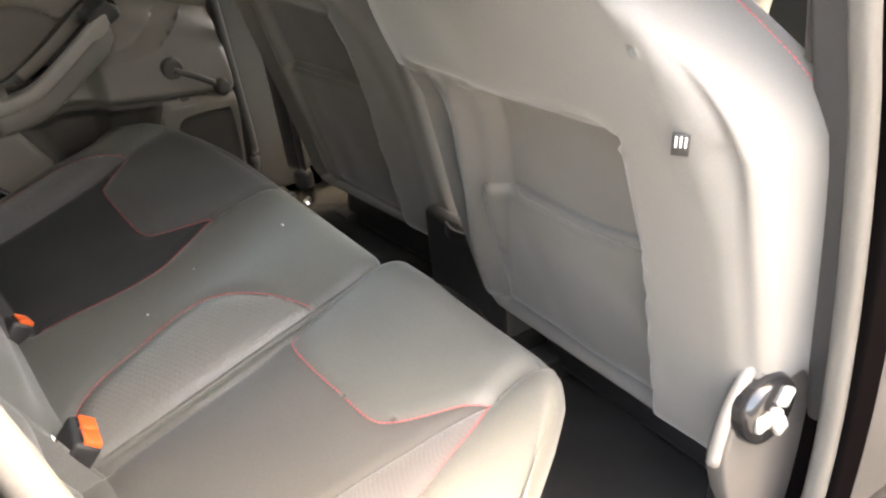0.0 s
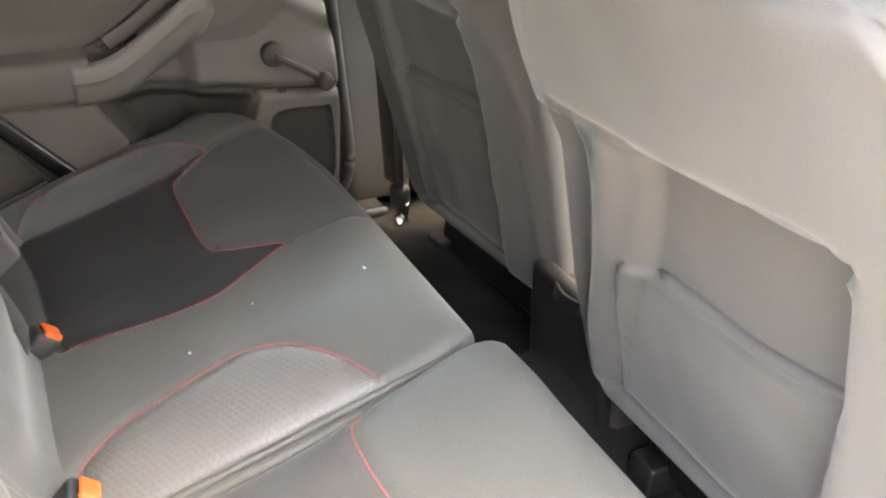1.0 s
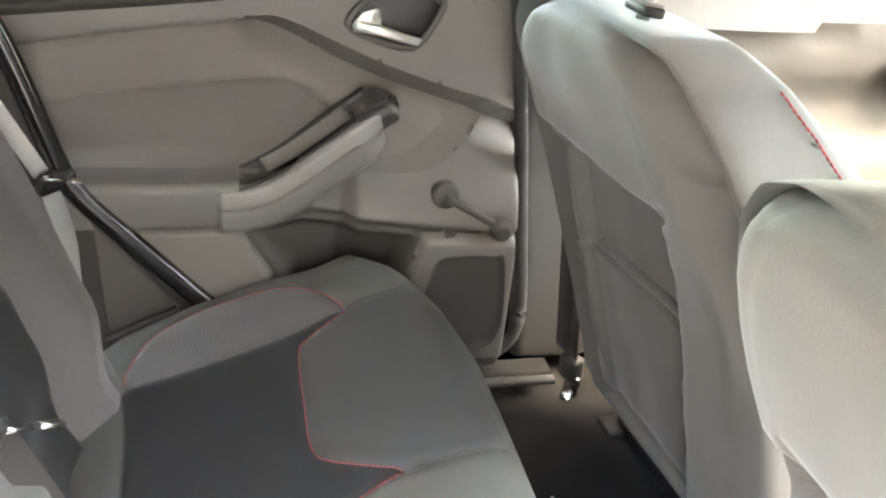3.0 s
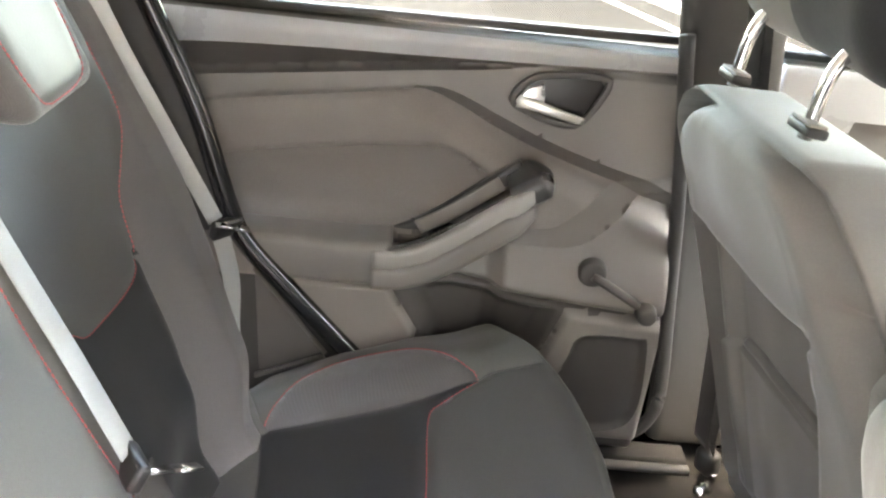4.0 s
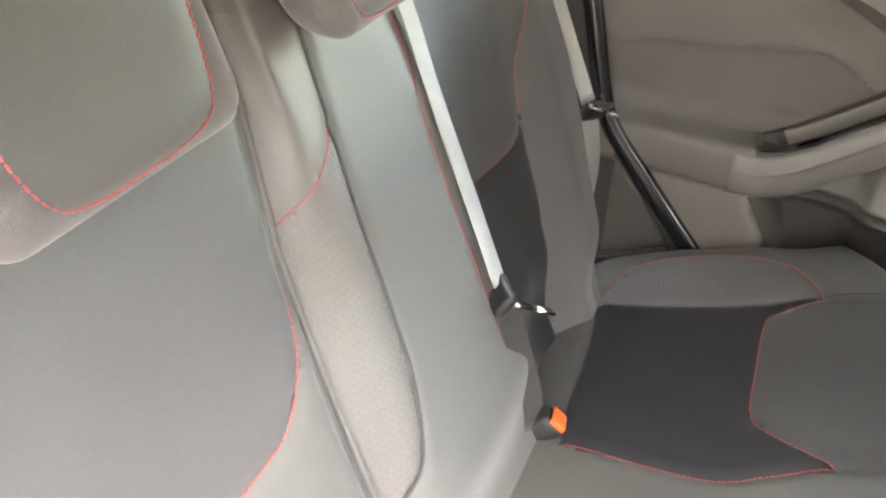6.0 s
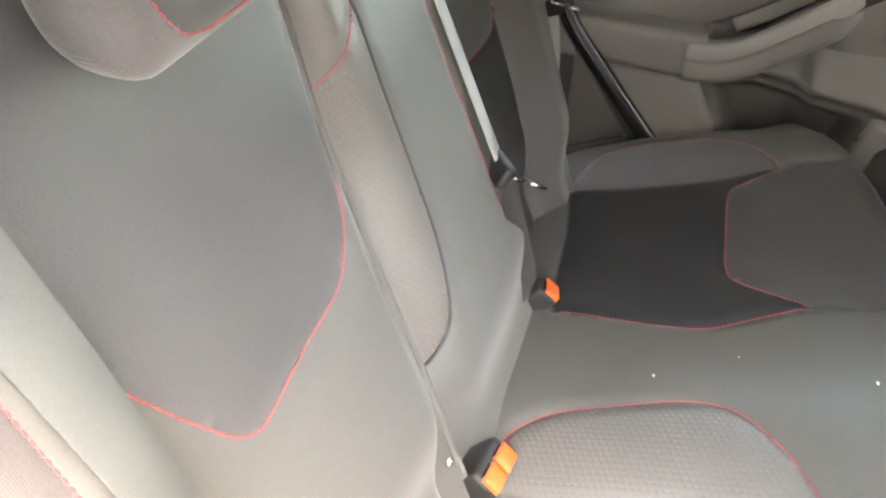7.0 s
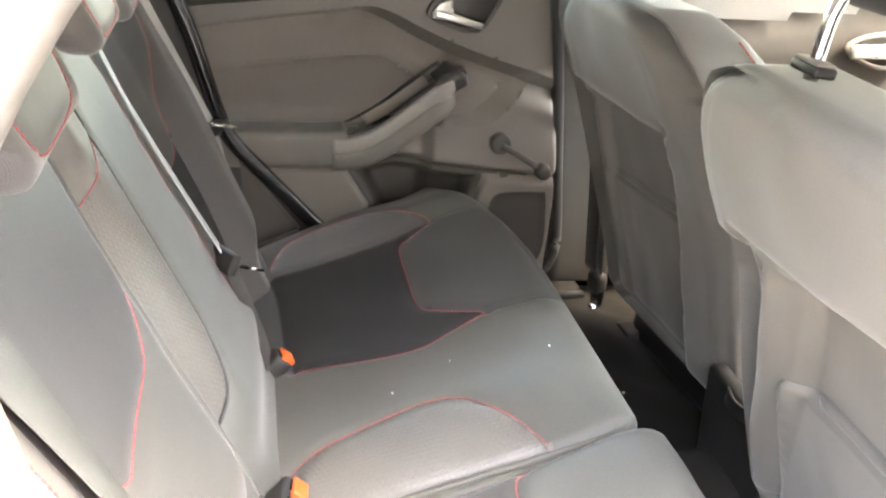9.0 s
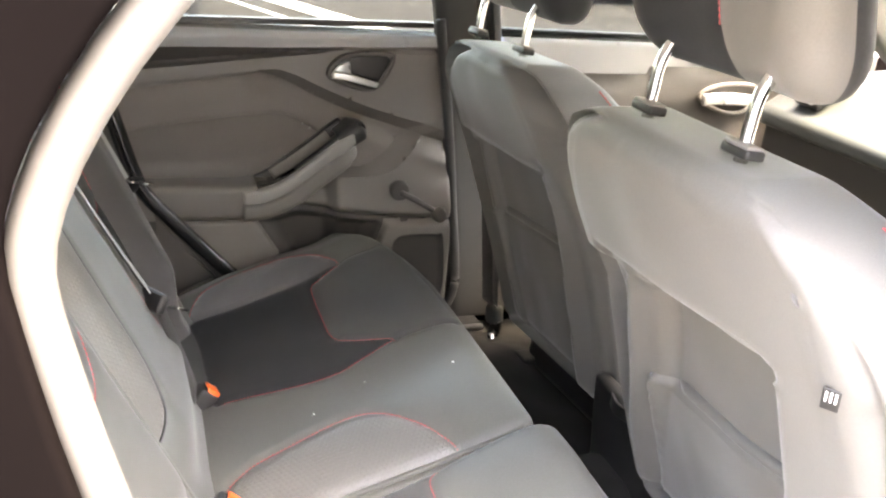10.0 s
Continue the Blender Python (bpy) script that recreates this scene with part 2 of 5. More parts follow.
def nearest(line, a, b, closed=False):
    """Distance of the plan points to a line, and the nearest points on it."""
    best, na, nb = np.full(len(a), 1e9), a.copy(), b.copy()
    seg = list(zip(line[:-1], line[1:])) + ([(line[-1], line[0])] if closed else [])
    for (x1, y1), (x2, y2) in seg:
        dx, dy = x2 - x1, y2 - y1
        t = np.clip(((a - x1) * dx + (b - y1) * dy) / (dx * dx + dy * dy + 1e-12), 0, 1)
        px, py = x1 + t * dx, y1 + t * dy
        d = np.hypot(a - px, b - py)
        m = d < best
        best[m], na[m], nb[m] = d[m], px[m], py[m]
    return best, na, nb


def step01(x):
    x = np.clip(x, 0, 1)
    return x * x * (3 - 2 * x)


class Pad:
    """An upholstered or moulded block over a rectangle of its plan (a, b), with rounded edges of radii r, c being the height over the plan's
    surface. warp lays (a, b, c) into the world. lines: sunken seams (points, depth, width); steps: raised or sunk outlines
    (points, height, width); folds: a height over the plan as a function."""

    def __init__(self, lo, hi, depth, r, warp, step=0.008, lines=(), steps=(), fold=None, snap=()):
        self.lo, self.hi, self.depth, self.r, self.warp, self.step = lo, hi, depth, r, warp, step
        self.lines = [(np.array(p, float), d, w) for p, d, w in lines]
        self.steps = [(np.array(p, float), h, w) for p, h, w in steps]
        self.fold, self.snap = fold, [np.array(p, float) for p in snap]

    def relief(self, a, b):
        c = np.zeros(len(a))
        for p, h, w in self.steps:
            d, _, _ = nearest(p, a, b, True)
            c += h * step01(np.where(inside(p, a, b), d, 0) / w)
        for p, dep, w in self.lines:
            d, _, _ = nearest(p, a, b)
            c -= dep * np.exp(-(d / w) ** 2)
        if self.fold:
            c += self.fold(a, b)
        return c

    def top(self, a, b):
        """The height of the upper face over the plan."""
        a, b = np.asarray(a, float), np.asarray(b, float)
        q = []
        for v, l, h, r in ((a, self.lo[0], self.hi[0], self.r[0]), (b, self.lo[1], self.hi[1], self.r[1])):
            q.append(np.maximum(np.maximum(l + r - v, v - h + r), 0) / r)
        s = np.clip(1 - q[0] ** 2 - q[1] ** 2, 0, 1)
        return -self.r[2] * (1 - np.sqrt(s)) + self.relief(a, b)

    def place(self, a, b, lift=0.0):
        a, b = np.asarray(a, float), np.asarray(b, float)
        return np.stack(self.warp(a, b, self.top(a, b) + lift), 1)

    def mesh(self):
        lo = np.array([*self.lo, -self.depth], float)
        hi = np.array([*self.hi, 0.0], float)
        axes = []
        for i in range(3):
            r = self.r[i]
            l, h = lo[i] + r, hi[i] - r
            k = 4
            n = max(2, int((h - l) / (self.step if i < 2 else max(self.step * 2, 0.02))))
            q = np.tan(np.linspace(0, math.pi / 4, k + 1))[1:]
            base = np.concatenate([np.full(k, l), np.linspace(l, h, n + 1), np.full(k, h)])
            tilt = np.concatenate([-q[::-1], np.zeros(n + 1), q])
            axes.append((base, tilt))
        N = [len(a[0]) for a in axes]
        ids, verts, quads = {}, [], []

        def vid(i, j, k):
            key = (i, j, k)
            if key not in ids:
                ids[key] = len(verts)
                verts.append(key)
            return ids[key]
        for ax in range(3):
            u, v = [i for i in range(3) if i != ax]
            for end in (0, N[ax] - 1):
                for i in range(N[u] - 1):
                    for j in range(N[v] - 1):
                        c = []
                        for di, dj in ((0, 0), (1, 0), (1, 1), (0, 1)):
                            key = [0, 0, 0]
                            key[ax], key[u], key[v] = end, i + di, j + dj
                            c.append(vid(*key))
                        if (end == 0) != (ax == 1):
                            c = c[::-1]
                        quads.append(c)
        K = np.array(verts)
        base = np.stack([axes[i][0][K[:, i]] for i in range(3)], 1)
        tilt = np.stack([axes[i][1][K[:, i]] for i in range(3)], 1)
        n = tilt / (np.linalg.norm(tilt, axis=1)[:, None] + 1e-12)
        P = base + n * np.array(self.r)
        isTop = K[:, 2] == N[2] - 1
        a, b = P[isTop, 0].copy(), P[isTop, 1].copy()
        free = (np.abs(tilt[isTop, 0]) < 1e-6) & (np.abs(tilt[isTop, 1]) < 1e-6)
        own = np.zeros(len(a), int)
        for i, line in enumerate(self.snap):
            d, na, nb = nearest(line, a, b)
            m = (d < self.step * 0.5) & free
            own[m] = i + 1
            a[m], b[m] = na[m], nb[m]
            free &= ~m
        P[isTop, 0], P[isTop, 1] = a, b
        P[isTop, 2] += self.relief(a, b)
        mark = np.zeros(len(P), int)
        mark[isTop] = own
        Q = np.array(quads)
        k = mark[Q]
        d1 = (k[:, 0] > 0) & (k[:, 0] == k[:, 2]) & isTop[Q].all(1)
        d2 = (k[:, 1] > 0) & (k[:, 1] == k[:, 3]) & isTop[Q].all(1) & ~d1
        self.P, self.Q, self.isTop = P, Q[~d1 & ~d2], isTop
        self.T = np.vstack([Q[d1][:, [0, 1, 2]], Q[d1][:, [0, 2, 3]], Q[d2][:, [1, 2, 3]], Q[d2][:, [1, 3, 0]]])
        return self

    def build(self, name, mat, parent, label="", regions=(), reach=0.0):
        """The block as meshes: one for each region (name, outline, material, label) of its upper face, and the rest. reach: how far down the
        flanks the regions wrap."""
        self.mesh()
        W = np.stack(self.warp(self.P[:, 0], self.P[:, 1], self.P[:, 2]), 1)
        e = np.array([self.warp(np.array([v[0]]), np.array([v[1]]), np.array([v[2]])) for v in ((0, 0, 0), (1e-3, 0, 0), (0, 1e-3, 0), (0, 0, 1e-3))])[:, :, 0]
        flip = np.linalg.det(e[1:] - e[0]) < 0
        sets = []
        for Q in (self.Q, self.T):
            Q = Q[:, ::-1] if flip else Q
            sets.append((Q, self.P[Q].mean(1), self.isTop[Q].all(1) | (self.P[Q].mean(1)[:, 2] > -reach), np.ones(len(Q), bool)))
        pieces = []
        for rn, outline, rm, rl in regions:
            got = []
            for Q, mid, top, left in sets:
                m = top & left & inside(np.array(outline, float), mid[:, 0], mid[:, 1])
                left &= ~m
                got.append(Q[m])
            pieces.append((rn, got, rm, rl))
        body = None
        for rn, got, rm, rl in [(name, [Q[left] for Q, mid, top, left in sets], mat, label)] + pieces:
            used = np.unique(np.concatenate([g.ravel() for g in got]))
            if not len(used):
                continue
            look_up = np.zeros(len(W), int)
            look_up[used] = np.arange(len(used))
            ob = part(rn, (W[used], [tuple(f) for g in got for f in look_up[g]]), rm, body or parent, rl)
            body = body or ob
        return body

    def stitches(self, pts, parent, mat=None, pitch=0.0062, length=0.0050, r=0.00105, lift=0.0008, name="stitching", label="red contrast stitching"):
        """A row of thread stitches along a line of the plan."""
        p = curve(pts, 0.0015)
        P = self.place(p[:, 0], p[:, 1], lift)
        return thread(P, parent, mat or M_RED, pitch, length, r, name, label)

    def cord(self, pts, parent, mat, r=0.003, lift=0.001, name="piping", label=""):
        p = curve(pts, 0.006)
        return part(name, sweep(self.place(p[:, 0], p[:, 1], lift), ring(r, 6), up=(0.3, 0.2, 1)), mat, parent, label)


def thread(P, parent, mat, pitch, length, r, name, label):
    s = np.concatenate([[0], np.cumsum(np.linalg.norm(np.diff(P, axis=0), axis=1))])
    V, F = [], []
    for s0 in np.arange(0, s[-1] - length, pitch):
        c = np.stack([np.interp([s0, s0 + length / 2, s0 + length], s, P[:, i]) for i in range(3)], 1)
        t = c[2] - c[0]
        t /= np.linalg.norm(t) + 1e-9
        x = np.cross(t, (0.31, 0.22, 0.93))
        x /= np.linalg.norm(x) + 1e-9
        y = np.cross(x, t)
        o = len(V)
        for q, k in ((c[0], 0.45), (c[1], 1.0), (c[2], 0.45)):
            for i in range(6):
                a = i * math.pi / 3
                V.append(q + r * k * (math.cos(a) * x + math.sin(a) * y))
        for i in range(6):
            j = (i + 1) % 6
            F += [(o + i, o + j, o + 6 + j, o + 6 + i), (o + 6 + i, o + 6 + j, o + 12 + j, o + 12 + i)]
        F += [tuple(o + i for i in range(6)), tuple(o + 12 + i for i in range(6))]
    ob = part(name, (V, F), mat, parent, label)
    ob["kind"] = "stuff"
    return ob


def hexes(pad, outline, parent, pitch=0.0072, turn=0.0, name="hexagon_relief", mat=None):
    """Raised six-sided cells pressed into a cover within an outline of its plan."""
    o = np.array(outline, float)
    lo, hi = o.min(0), o.max(0)
    V, F = [], []
    h = pitch * math.sqrt(3) / 2
    ca, sa = math.cos(turn), math.sin(turn)
    mid, half = (lo + hi) / 2, np.linalg.norm(hi - lo) / 2 + pitch
    C = []
    for j in range(int(-half / h), int(half / h) + 1):
        for i in range(int(-half / pitch), int(half / pitch) + 1):
            x, y = (i + 0.5 * (j % 2)) * pitch, j * h
            C.append((mid[0] + ca * x - sa * y, mid[1] + sa * x + ca * y))
    C = np.array(C)
    d, _, _ = nearest(o, C[:, 0], C[:, 1], True)
    C = C[inside(o, C[:, 0], C[:, 1]) & (d > pitch * 0.55)]
    rad = pitch / math.sqrt(3) * 0.86
    ring6 = [(math.cos(turn + math.pi / 6 + i * math.pi / 3), math.sin(turn + math.pi / 6 + i * math.pi / 3)) for i in range(6)]
    for x, y in C:
        a = np.array([x + rad * c for c, s in ring6] + [x + rad * 0.66 * c for c, s in ring6])
        b = np.array([y + rad * s for c, s in ring6] + [y + rad * 0.66 * s for c, s in ring6])
        p = np.vstack([pad.place(a[:6], b[:6], -0.0004), pad.place(a[6:], b[6:], 0.0003)])
        k = len(V)
        V.extend(p)
        for i in range(6):
            F.append((k + i, k + (i + 1) % 6, k + 6 + (i + 1) % 6, k + 6 + i))
        F.append(tuple(k + 6 + i for i in range(6)))
    ob = part(name, (V, F), mat or M_HEX, parent, "embossed hexagon relief", smooth=False)
    ob["kind"] = "stuff"
    return ob


def belt(path, normals, parent, mat, width=0.046, thick=0.0013, name="webbing", label=""):
    """Webbing along a path of (x, y, z); normals tell which way its face looks at each point."""
    p = curve(path, 0.012)
    n = curve(normals, 0.012) if len(normals) > 1 else np.tile(np.array(normals[0], float), (len(p), 1))
    if len(n) != len(p):
        idx = np.linspace(0, len(n) - 1, len(p))
        n = np.stack([np.interp(idx, range(len(n)), n[:, i]) for i in range(3)], 1)
    return part(name, sweep(p, oblong(width, thick, thick * 0.45, 2), up=n), mat, parent, label)

# ---------------------------------------------------------------- rear bench cushions
YC = -0.034                      # the car's centre line
X_, Y_, Z_ = 0, 1, 2


def mirror(pts, dx=0.0):
    return [(x + dx, 2 * YC - y) for x, y in pts]


PULL_L = ([0.20, 0.30, 0.37, 0.42, 0.46, 0.505, 0.57, 0.62], [0, 0.002, 0.012, 0.022, 0.036, 0.060, 0.105, 0.16])
PULL_R = ([0.20, 0.45, 0.49, 0.515, 0.54, 0.57, 0.60, 0.63], [0, 0.001, 0.006, 0.022, 0.050, 0.095, 0.15, 0.21])


def bench_warp(a, b, c, front=PULL_L):
    """A cushion laid on the bench's slope; front: how far its front edge draws back towards the doors."""
    s = np.abs(b - YC)
    pull = np.interp(s, *front)
    edge = np.interp(a, [-0.16, -0.10, -0.053, 0.05, 0.165, 0.30, 0.40], [0.535, 0.555, 0.610, 0.645, 0.650, 0.630, 0.60])
    s2 = np.where(s > 0.46, 0.46 + (s - 0.46) * (edge - 0.46) / 0.145, s)
    return a - pull * np.clip(a / 0.398, 0, 1.1) ** 3 - 0.35 * np.maximum(0, -0.06 - c) * step01((a - 0.2) / 0.2), YC + np.sign(b - YC) * s2, 0.495 + 0.31 * a + c - 0.02 * step01((s - 0.50) / 0.10)


# seams of the cushion nearer the far door, in plan (x, y)
S_OUTER = [(-0.039, 0.402), (0.05, 0.402), (0.134, 0.406), (0.262, 0.434), (0.36, 0.437)]
S_ARC = [(-0.039, 0.402), (-0.028, 0.450), (0.012, 0.506), (0.08, 0.530), (0.16, 0.518), (0.215, 0.488), (0.262, 0.434)]
S_FRONT = [(0.262, 0.434), (0.205, 0.400), (0.186, 0.372), (0.184, 0.270), (0.186, 0.192), (0.205, 0.160), (0.279, 0.114)]
S_TIP = [(0.279, 0.114), (0.346, 0.109), (0.40, 0.105)]
S_INNER = [(0.279, 0.114), (0.255, 0.106), (0.210, 0.086), (0.161, 0.070), (0.076, 0.083), (-0.011, 0.101)]
S_REAR = [(-0.039, 0.402), (-0.026, 0.30), (-0.020, 0.173), (-0.011, 0.101)]
S_HUMP = [(-0.032, -0.135), (-0.019, -0.107), (0.018, -0.081), (0.070, -0.066), (0.150, -0.054), (0.200, -0.066), (0.244, -0.110), (0.274, -0.153), (0.290, -0.184)]
INSERT_L = [*S_OUTER[:4], *S_FRONT, *S_INNER[1:], *S_REAR[::-1][1:]]
FRONT_L = [*S_FRONT, *S_TIP[1:], (0.47, 0.10), (0.47, 0.45), (0.36, 0.437)]
REAR_L = [*S_REAR, (-0.20, 0.101), (-0.20, 0.402)]
BOLSTER_L = [*S_ARC, *S_OUTER[:4][::-1]]
HEX_SEAT = [*S_HUMP, (0.20, -0.1885), (0.05, -0.192), (-0.035, -0.196)]

seat_l = thing("rear_seat", "wide charcoal rear seat with black inserts and red stitching", "car seat", "rear seats")
seat_r = thing("rear_seat", "narrow charcoal rear seat with red stitching beside the open door", "car seat", "rear seats")
line = lambda p: curve(p, 0.01)
pad_l = Pad((-0.16, -0.196), (0.398, 0.571), 0.20, (0.055, 0.026, 0.045), bench_warp, 0.0075,
            lines=[(line(p), 0.005, 0.006) for p in (S_OUTER, S_FRONT, S_INNER, S_HUMP)] + [(line(S_ARC), 0.003, 0.005), (line(S_REAR), 0.005, 0.006), (line(S_TIP), 0.004, 0.006)],
            steps=[(line(HEX_SEAT + HEX_SEAT[:1]), 0.006, 0.03)],
            fold=lambda a, b: 0.006 * np.exp(-((b - 0.49) / 0.06) ** 2) - 0.008 * np.exp(-((b - 0.24) / 0.12) ** 2) - 0.042 * np.clip((-0.050 - b) / 0.146, 0, 1) ** 2.2 * step01((0.44 - a) / 0.2)
            + 0.0016 * np.sin(31 * a + 11 * b) * np.sin(23 * b - 9 * a),
            snap=[line(p) for p in (S_OUTER, S_ARC, S_FRONT, S_INNER, S_HUMP, S_REAR)])
# The front panel's colour is raised above the insert's to imitate sheen.
bench_l = pad_l.build("seat_cushion", M_BENCH, seat_l, "", [("insert_panel", line(INSERT_L), M_INSERT, "black insert panel"), ("front_panel", line(FRONT_L), M_INSERT2, "dark grey front panel lightened for its sheen"),
            ("bolster_panel", line(BOLSTER_L), M_SIDE, "grey cloth bolster panel"), ("rear_panel", np.array(REAR_L), M_INSERT2, "dark grey rear panel"), ("gusset", line(HEX_SEAT), M_GUSSETS, "grey gusset with embossed hexagons")])
for p in (S_ARC, S_FRONT, S_INNER, S_HUMP):
    pad_l.stitches(p, bench_l)
pad_l.cord(S_OUTER, bench_l, M_PIPE, 0.0013, 0.0002)
pad_l.cord(S_REAR, bench_l, M_PIPE, 0.0013, 0.0002)
pad_l.cord(S_TIP, bench_l, M_PIPE, 0.0013, 0.0002)
hexes(pad_l, line(HEX_SEAT), bench_l, mat=M_GUSSETS)

R_FRONT = [(0.286, -0.199), (0.252, -0.206), (0.227, -0.232), (0.221, -0.280), (0.223, -0.345), (0.226, -0.411), (0.240, -0.437), (0.276, -0.465), (0.330, -0.502)]
R_ARC = [(-0.019, -0.470), (-0.010, -0.512), (0.030, -0.550), (0.100, -0.560), (0.180, -0.540), (0.245, -0.526), (0.290, -0.518), (0.322, -0.507), (0.330, -0.502)]
R_OUTER = [(-0.019, -0.470), (0.065, -0.470), (0.149, -0.474), (0.250, -0.490), (0.330, -0.502), (0.372, -0.500), (0.405, -0.508)]
R_REAR = mirror(S_REAR)
INSERT_R = [*R_FRONT, *R_OUTER[:5][::-1], *R_REAR, (-0.011, -0.199)]
FRONT_R = [*R_FRONT, *R_OUTER[5:], (0.47, -0.51), (0.47, -0.196)]
pad_r = Pad((-0.16, -0.645), (0.418, -0.196), 0.20, (0.055, 0.035, 0.050), lambda a, b, c: bench_warp(a, b, c, PULL_R), 0.0075,
            lines=[(line(p), 0.005, 0.006) for p in (R_FRONT, R_OUTER)] + [(line(R_ARC), 0.003, 0.005), (line(R_REAR), 0.005, 0.006)],
            fold=lambda a, b: 0.012 * np.exp(-((b + 0.558) / 0.06) ** 2) - 0.010 * np.exp(-((b + 0.497) / 0.014) ** 2) * step01((a - 0.25) / 0.1) - 0.006 * np.exp(-((b + 0.36) / 0.12) ** 2) + 0.014 * np.exp(-((a - 0.36) / 0.06) ** 2 - ((b + 0.30) / 0.10) ** 2) - 0.022 * np.exp(-((b + 0.196) / 0.045) ** 2) * step01((0.36 - a) / 0.2)
            + 0.0016 * np.sin(29 * a + 13 * b) * np.sin(27 * b - 7 * a),
            snap=[line(p) for p in (R_FRONT, R_ARC, R_OUTER)])
bench_r = pad_r.build("seat_cushion", M_BENCH, seat_r, "", [("insert_panel", line(INSERT_R), M_INSERT_LIT, "black insert panel lightened for doorway light"), ("front_panel", line(FRONT_R), M_BENCH, "grey-green front panel"),
             ("bolster_panel", line([*R_ARC, *R_OUTER[:5][::-1]]), M_SIDE, "grey cloth bolster panel")])
for p in (R_ARC, R_FRONT):
    pad_r.stitches(p, bench_r)
pad_r.cord(R_OUTER, bench_r, M_PIPE, 0.0013, 0.0002)


# ---------------------------------------------------------------- rear backrests
def back_warp(a, b, c):
    return -0.095 - 0.52 * (b - 0.63) + c, a, b


def mirror_a(pts):
    return [(2 * YC - y, z) for y, z in pts]


G_EDGE = lambda z: np.interp(z, [0.50, 0.616, 0.71, 0.78, 0.85, 0.91, 0.95, 1.02], [-0.212, -0.190, -0.181, -0.171, -0.158, -0.136, -0.122, -0.114])      # the split between the two backrests


def back_warp_r(a, b, c):
    k = step01((a + 0.40) / 0.20)
    return -0.095 - 0.52 * (b - 0.63) + c, a + k * (G_EDGE(b) + 0.198), b


def back_warp_m(a, b, c):
    k = 1 - step01((a + 0.20) / 0.12)
    edge = np.interp(b, [0.50, 0.62, 0.70, 0.79, 0.85, 0.97, 1.07], [0.40, 0.455, 0.505, 0.542, 0.553, 0.56, 0.56])
    y = np.where(a > 0.25, 0.25 + (a - 0.25) * (edge - 0.25) / 0.265, a)
    return -0.095 - 0.52 * (b - 0.63) + c, y + k * (G_EDGE(b) + 0.194), b


def on_back(pts, spread):
    """Points (y, z) of the backrest's face, led back through its warp to its plan."""
    out = []
    for y, z in pts:
        a = y
        for _ in range(30):
            a += 0.6 * (y - float(spread(np.array([a]), np.array([z]), np.zeros(1))[1][0]))
        out.append((a, z))
    return out


RB_U = on_back([(-0.163, 0.845), (-0.182, 0.803), (-0.208, 0.770), (-0.242, 0.745), (-0.300, 0.737), (-0.376, 0.732), (-0.400, 0.738), (-0.416, 0.750), (-0.435, 0.775), (-0.460, 0.814), (-0.488, 0.87), (-0.50, 0.95), (-0.50, 1.03)], back_warp_r)
RB_IN = [*RB_U, (-0.23, 1.03)]
RB_BOL = [(-0.540, 0.56), (-0.548, 0.70), (-0.552, 0.82), (-0.556, 0.95), (-0.555, 1.03)]
pad_br = Pad((-0.615, 0.42), (-0.198, 1.075), 0.14, (0.030, 0.05, 0.035), back_warp_r, 0.008,
             lines=[(line(RB_U), 0.004, 0.006), (line(RB_BOL), 0.006, 0.008)],
             fold=lambda a, b: 0.045 * step01((-0.47 - a) / 0.08) - 0.018 * np.exp(-((a + 0.34) / 0.13) ** 2) - 0.03 * step01((0.60 - b) / 0.1)
             + 0.0018 * np.sin(27 * a + 9 * b) * np.sin(17 * b),
             snap=[line(RB_U), line(RB_BOL)])
backrest_r = pad_br.build("backrest", M_COVER, seat_r, "", [("insert_panel", line(RB_IN), M_INSERT3, "grey insert panel"),
             ("bolster_panel", line([*RB_BOL, (-0.66, 1.03), (-0.66, 0.56)]), M_SIDE, "grey cloth bolster panel")])
pad_br.stitches(RB_U[:-1], backrest_r)
pad_br.stitches(RB_BOL, backrest_r)
part("screw", disc(0.006, 0.005, 0.005, pose(-0.062, -0.232, 0.556, 0, 80, 0)), M_CHROME, backrest_r, "bright screw head")

MB_PIPE = on_back([(-0.035, 1.01), (-0.043, 0.965), (-0.056, 0.905), (-0.072, 0.838), (-0.080, 0.770), (-0.092, 0.712), (-0.112, 0.668), (-0.130, 0.636), (-0.160, 0.617), (-0.184, 0.612)], back_warp_m)
MB_Q = on_back([(-0.055, 0.910), (-0.084, 0.893), (-0.120, 0.874), (-0.154, 0.855)], back_warp_m)
MB_RED = [(0.108, 0.985), (0.106, 0.93), (0.090, 0.836), (0.078, 0.726), (0.078, 0.641)]
LB_U = [(0.165, 0.800), (0.180, 0.765), (0.200, 0.745), (0.225, 0.730), (0.289, 0.724), (0.340, 0.727), (0.366, 0.735), (0.378, 0.745)]
LB_BOL = [(0.366, 0.38), (0.368, 0.59), (0.376, 0.645), (0.376, 0.70), (0.381, 0.745), (0.392, 0.80), (0.412, 0.84), (0.445, 0.90), (0.455, 0.97), (0.455, 1.03)]
HEX_BACK = [*MB_Q, (-0.188, 0.742), (-0.192, 0.64), *MB_PIPE[::-1][1:-2]]
OUTER_BACK = [(0.125, 0.38),  (0.125, 1.05), (0.455, 1.05), *LB_BOL[::-1]]
IN_BACK = [*LB_U, *LB_BOL[5:], (0.15, 1.03)]
GUS_BACK = [*MB_PIPE, (-0.20, 0.602), (-0.20, 1.01)]
